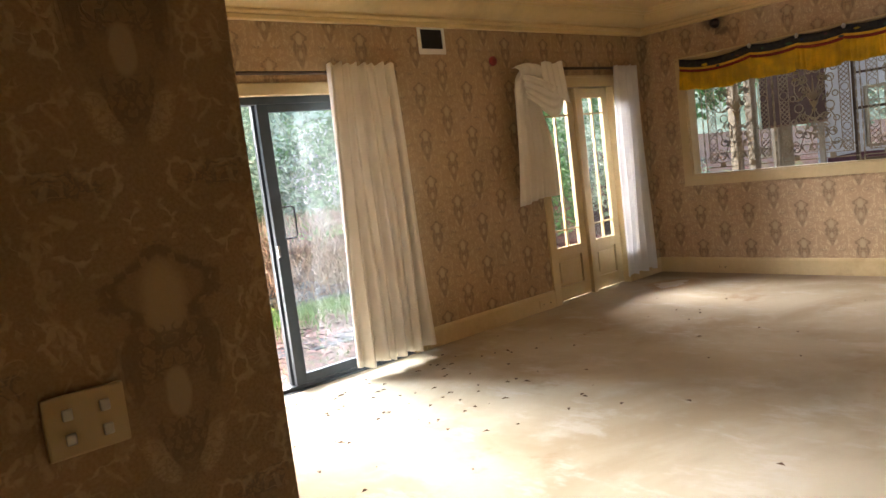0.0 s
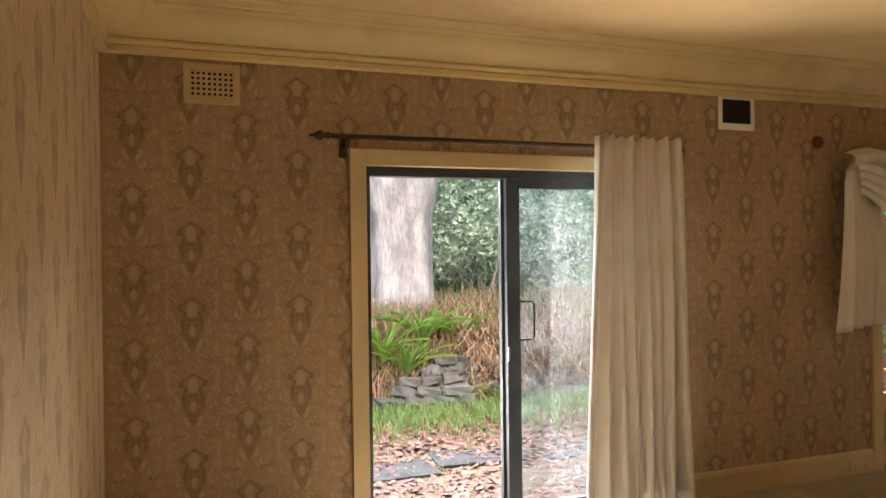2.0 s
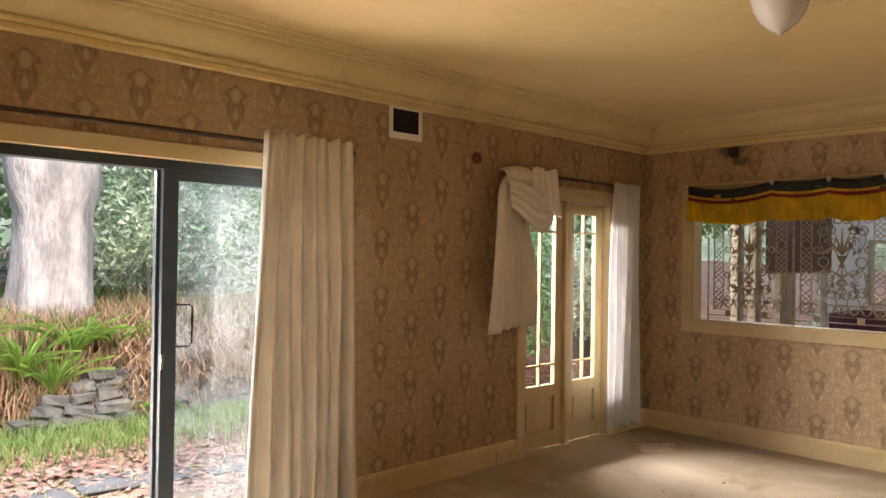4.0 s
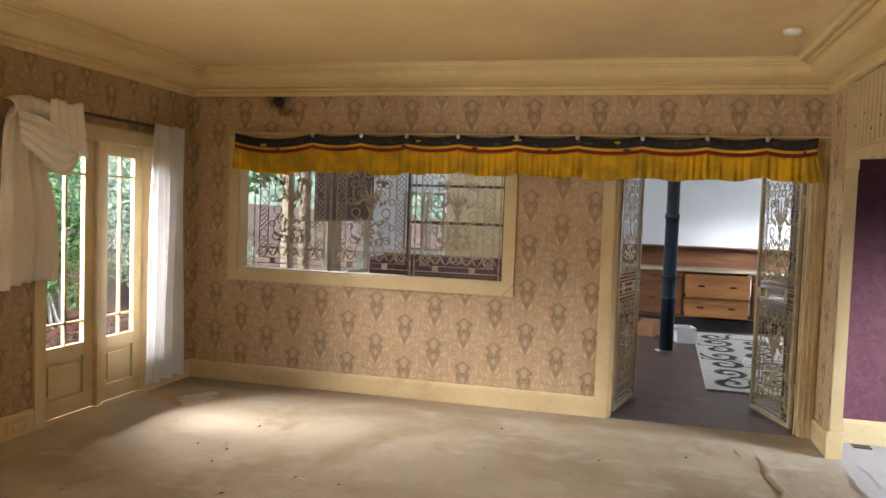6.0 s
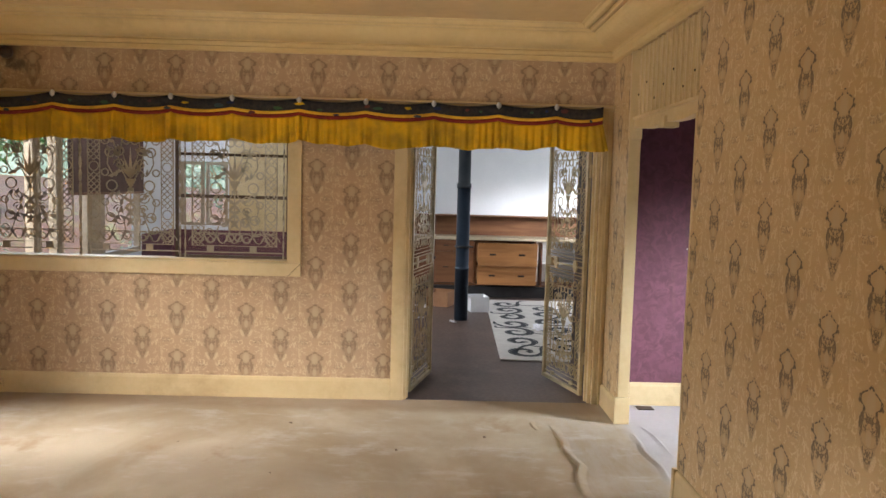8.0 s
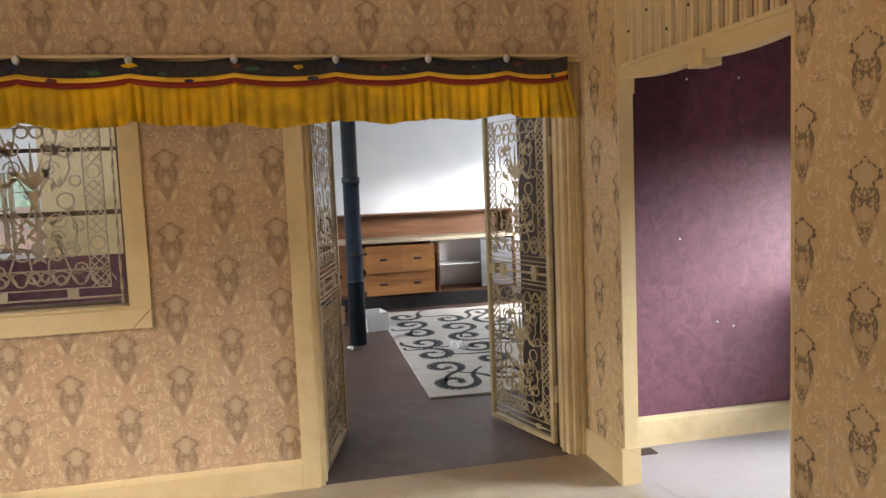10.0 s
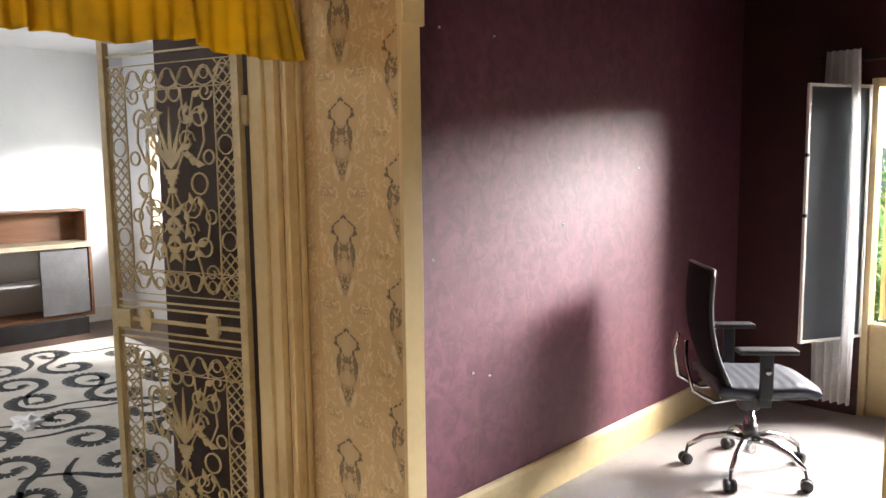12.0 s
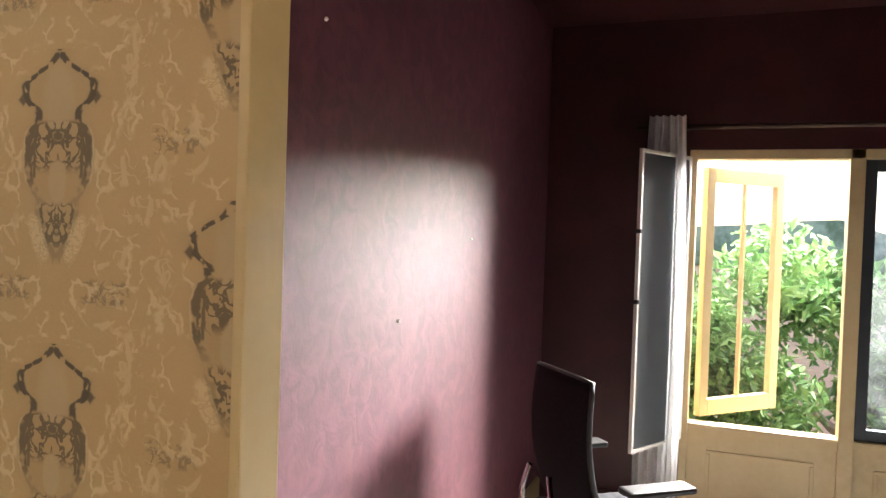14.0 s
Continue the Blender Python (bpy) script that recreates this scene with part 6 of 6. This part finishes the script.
def strap_plant(x, y, n, l, wd, seed):
    r = random.Random(seed)
    t = thing("strap_leaf_plant", "bright green strap-leaved plant on the bank", "plant", (x, y, height(x, y)), 0, "strap-leaved plants")
    bm = bmesh.new()
    for i in range(n):
        a, le, lean = r.random() * 6.283, l * r.uniform(0.7, 1.15), r.uniform(0.35, 1.0)
        c, s = math.cos(a), math.sin(a)
        prev = None
        for k in range(6):
            q = k / 5
            px, pz = lean * le * q * (0.6 + 0.4 * q), le * (q - 0.55 * lean * q * q)
            w1 = wd * (1 - 0.9 * q ** 2)
            p = (bm.verts.new((c * px - s * w1, s * px + c * w1, pz + 0.01)), bm.verts.new((c * px, s * px, pz - 0.01)), bm.verts.new((c * px + s * w1, s * px - c * w1, pz + 0.01)))
            if prev:
                bm.faces.new((prev[0], prev[1], p[1], p[0]))
                bm.faces.new((prev[1], prev[2], p[2], p[1]))
            prev = p
    part("leaves", bm, GRASS_BRIGHT, t)


GRASS_BRIGHT = island("strap_leaves", [(0.09, 0.22, 0.03), (0.16, 0.32, 0.05), (0.22, 0.36, 0.08), (0.12, 0.26, 0.05)], 0.45, 0.4, 0.3)
for i, (x, y, n, l) in enumerate(((3.85, 9.72, 34, 0.75), (4.1, 9.6, 30, 0.6), (4.4, 9.9, 30, 0.7), (4.85, 9.9, 24, 0.6), (3.3, 9.9, 30, 0.75), (5.1, 9.25, 16, 0.3), (6.6, 9.9, 20, 0.5), (9.2, 9.8, 22, 0.6), (8.2, 9.2, 20, 0.7))):
    strap_plant(x, y, n, l, 0.022, 30 + i)


def stone_edge():
    t = thing("stone_edging", "low dry-laid grey stone edging of the bank", "stone wall", (5.0, 9.35, -0.16))
    r = random.Random(9)
    bases = []
    for k in range(4):
        bm = bmesh.new()
        box(bm, -0.5, -0.5, -0.5, 0.5, 0.5, 0.5, 0.12)
        for v in bm.verts:
            v.co += Vector((r.uniform(-1, 1), r.uniform(-1, 1), r.uniform(-1, 1))) * 0.06
        me = bpy.data.meshes.new("stone")
        bm.to_mesh(me)
        bm.free()
        me.materials.append(STONE)
        bases.append(me)
    for row in range(5):
        x = -1.5 + 0.2 * row + r.uniform(0, 0.2)
        while x < 2.3 - 0.6 * row:
            wdt, ht = r.uniform(0.18, 0.42), r.uniform(0.08, 0.115)
            ob = new("stone", r.choice(bases))
            ob.parent = t
            ob.matrix_local = Matrix.Translation((x + wdt / 2, 0.06 * row + r.uniform(-0.03, 0.03), 0.05 + row * 0.1)) @ pose(0, 0, 0, r.uniform(-9, 9), r.uniform(-12, 12), r.uniform(-25, 25)) @ Matrix.Diagonal((wdt, r.uniform(0.2, 0.3), ht, 1))
            x += wdt + 0.01


stone_edge()
blades("hanging_fronds", 2600, lambda r: (r.uniform(4.75, 7.4), r.uniform(9.2, 9.8)), 0.5, 0.008, DRY, "dry brown fronds hanging over the stone edging", "plant", 14, 1.7, 0.5)
SLAB = surface("wet_slate", (0.05, 0.056, 0.066), (0.03, 0.034, 0.04), 0.92, 6, spec=0.08, dirt=(0.08, 0.045, 0.035))
t = thing("path_slabs", "dark grey path slabs half covered in leaves", "path", (3.5, 7.1, -0.187))
for i in range(6):
    bm = bmesh.new()
    vs = box(bm, -0.42, -0.22, 0, 0.42, 0.22, 0.035, 0.01)
    ob = part("slab", bm, SLAB, t)
    ob.matrix_local = pose(-0.4 + i * 0.9, 0.04 * i + 0.1 * math.sin(i * 2.0), 0, 0, 0, 6 * math.sin(i * 5.0))


def tree_trunk():
    t = thing("big_tree", "massive pale grey-barked tree trunk behind the stone edging", "tree", (4.56, 11.4, 0.1))
    bm = bmesh.new()
    rings = []
    for k in range(26):
        z = -0.3 + 0.32 * k
        r0 = 0.44 + 0.45 * math.exp(-max(0, z) * 2.6) + 0.02 * k * (1 if z > 2.2 else 0) * 0.6
        ring = []
        for i in range(28):
            a = 2 * math.pi * i / 28
            r = r0 * (1 + 0.10 * noise.noise(Vector((math.cos(a) * 1.7, math.sin(a) * 1.7, z * 0.5))) + 0.05 * math.sin(5 * a + z))
            ring.append(bm.verts.new((r * math.cos(a) + 0.05 * math.sin(z), r * math.sin(a), z)))
        rings.append(ring)
    for p, q in zip(rings, rings[1:]):
        for i in range(28):
            bm.faces.new((p[i], p[(i + 1) % 28], q[(i + 1) % 28], q[i]))
    part("trunk", bm, BARK, t, smooth=True)
    bm = bmesh.new()
    tube(bm, [(0.1, 0, 2.2), (0.7, -0.1, 3.2), (1.6, 0.1, 4.4), (2.6, 0.4, 5.6)], 0.26, 12, 0.1)
    tube(bm, [(0, 0, 4.0), (-0.9, 0.3, 5.6), (-2.2, 0.2, 7.2)], 0.3, 12, 0.1)
    part("limbs", bm, BARK, t, smooth=True)


tree_trunk()


def leaf_mass(name, label, centre, radii, n, size, mat, seed, cat="shrub", stems=6):
    r = random.Random(seed)
    cx, cy, cz = centre
    t = thing(name, label, cat, (cx, cy, height(cx, cy)), 0, "garden shrubs")
    base = cz - height(cx, cy)
    lumps = []
    for _ in range(9):
        v = Vector((r.gauss(0, 0.45), r.gauss(0, 0.45), r.gauss(0, 0.45)))
        lumps.append((v, r.uniform(0.35, 0.6)))
    vs, fs = [], []
    for i in range(n):
        lc, lr = r.choice(lumps)
        d = Vector((r.gauss(0, 1), r.gauss(0, 1), r.gauss(0, 1))).normalized() * lr * r.uniform(0.55, 1.05)
        p = lc + d
        p = Vector((p.x * radii[0], p.y * radii[1], p.z * radii[2] + base))
        if p.z < 0.02:
            continue
        s = size * r.uniform(0.5, 1.3)
        nrm = (d + Vector((r.gauss(0, 0.5), r.gauss(0, 0.5), r.gauss(0, 0.5) + 0.4))).normalized()
        u = nrm.cross(Vector((r.gauss(0, 1), r.gauss(0, 1), r.gauss(0, 1)))).normalized()
        w2 = nrm.cross(u)
        k = len(vs)
        for a, b, c in ((1, 0, -0.25), (0.1, 0.42, 0.1), (-0.9, 0, -0.1), (0.1, -0.42, 0.1)):
            vs.append(tuple(p + u * a * s + w2 * b * s + nrm * c * s))
        fs.append((k, k + 1, k + 2, k + 3))
    me = bpy.data.meshes.new("foliage")
    me.from_pydata(vs, [], fs)
    me.materials.append(mat)
    ob = new("foliage", me)
    ob.parent = t
    for i in range(stems):
        bm = bmesh.new()
        a = r.random() * 6.28
        e = r.choice(lumps)[0]
        tube(bm, [(0.1 * math.cos(a), 0.1 * math.sin(a), 0), (e.x * radii[0] * 0.5, e.y * radii[1] * 0.5, base * 0.6), (e.x * radii[0], e.y * radii[1], max(0.1, e.z * radii[2] + base))], 0.025, 6, 0.008)
        part("stem", bm, BARK, t)
    return t


SHRUBS = [
    ((6.3, 12.3, 1.5), (1.2, 0.9, 1.3), 4500, 0.06, 1), ((7.9, 12.4, 1.0), (1.3, 1.0, 0.9), 3500, 0.07, 1), ((6.9, 14.5, 2.6), (2.0, 1.2, 1.8), 4000, 0.1, 1),
    ((3.2, 13.0, 1.8), (1.4, 1.0, 1.7), 3500, 0.08, 0), ((1.4, 12.5, 2.0), (1.6, 1.2, 2.0), 3500, 0.09, 0), ((9.4, 12.2, 1.4), (1.4, 1.0, 1.2), 3500, 0.08, 0),
    ((11.2, 11.0, 1.5), (1.5, 1.2, 1.4), 4000, 0.09, 0), ((9.0, 16.0, 3.4), (3.0, 1.6, 2.6), 4500, 0.13, 1), ((13.8, 11.0, 1.8), (1.8, 1.4, 1.7), 4000, 0.1, 1),
    ((5.2, 17.5, 4.0), (3.4, 1.6, 3.2), 4500, 0.15, 1), ((14.5, 15.0, 3.6), (3.4, 1.8, 3.0), 4500, 0.15, 0), ((19.0, 12.0, 3.0), (3.0, 2.4, 2.6), 4500, 0.15, 0),
    ((10.4, 8.9, 0.9), (1.0, 0.8, 0.9), 3500, 0.06, 0), ((12.6, 8.6, 1.0), (1.2, 0.8, 1.0), 3500, 0.06, 1), ((8.6, 9.6, 1.0), (0.8, 0.7, 1.0), 3000, 0.06, 0),
    ((17.0, 5.0, 1.6), (1.3, 1.8, 1.5), 3500, 0.09, 1), ((0.6, 17.0, 3.6), (3.4, 1.6, 3.0), 4000, 0.15, 0),
    ((7.1, -6.1, 0.55), (0.9, 0.8, 0.72), 4500, 0.06, 0), ((6.0, -6.6, 0.55), (1.1, 0.9, 0.75), 4500, 0.07, 0), ((8.1, -7.0, 0.7), (1.2, 0.9, 0.9), 3500, 0.07, 0),
    ((4.6, -7.2, 0.6), (1.3, 1.0, 0.8), 3000, 0.08, 0), ((7.62, -4.75, 0.7), (0.28, 0.4, 0.7), 1100, 0.06, 0), ((13.0, -5.0, 1.3), (1.8, 1.2, 1.3), 3000, 0.1, 1),
]
for i, (c, rr, n, s, k) in enumerate(SHRUBS):
    leaf_mass("shrub", ("dense green leafy shrub", "pale green feathery shrub")[k] + " in the garden", c, rr, n, s, (LEAF, LEAF_PALE)[k], 100 + i)


def white_car():
    t = thing("parked_car", "white parked car glimpsed behind the shrubs", "car", (9.6, 14.6, 0.85), 20)
    bm = bmesh.new()
    box(bm, -1.3, -0.7, 0.25, 1.3, 0.7, 0.75, 0.14)
    part("body", bm, WHITE_TRIM, t)
    bm = bmesh.new()
    vs = box(bm, -0.8, -0.62, 0.75, 0.7, 0.62, 1.2, 0.1)
    for v in vs:
        if v.co.z > 1.0:
            v.co.x *= 0.75
    part("cabin", bm, surface("car_glass", (0.08, 0.1, 0.12), (0.12, 0.14, 0.16), 0.1), t)
    part("roof", boxes((-0.6, -0.58, 1.19, 0.5, 0.58, 1.23), bevel=0.015), WHITE_TRIM, t)
    for x in (-0.85, 0.85):
        for y in (-0.68, 0.68):
            bm = bmesh.new()
            lathe(bm, [(0.28, -0.09), (0.3, -0.07), (0.3, 0.07), (0.28, 0.09)], 20, Matrix.Translation((x, y, 0.28)) @ pose(0, 0, 0, 90, 0, 0))
            part("wheel", bm, BLACK, t)


white_car()

# distant woods that close the view
m, bs = start("distant_woods")
(x, y, z), v = position()
f = noisy(v, 0.35, 8, 0.75)
c = mix(ramp(f, 0.38, 0.62), (0.12, 0.18, 0.12), (0.32, 0.40, 0.32))
finish(bs, c, 0.95)
bm = bmesh.new()
rnd = random.Random(3)
ringpts = []
for i in range(120):
    a = 2 * math.pi * i / 120
    ringpts.append((55 * math.cos(a) + 6, 55 * math.sin(a) + 2, (7 if math.sin(a) > -0.2 else 2.5) + 3 * noise.noise(Vector((math.cos(a) * 6, math.sin(a) * 6, 0))) + rnd.uniform(-0.7, 0.7)))
lo = [bm.verts.new((p[0], p[1], -1)) for p in ringpts]
hi = [bm.verts.new(p) for p in ringpts]
for i in range(120):
    j = (i + 1) % 120
    bm.faces.new((lo[i], lo[j], hi[j], hi[i]))
setting("backdrop", bm, m, "distant woods")
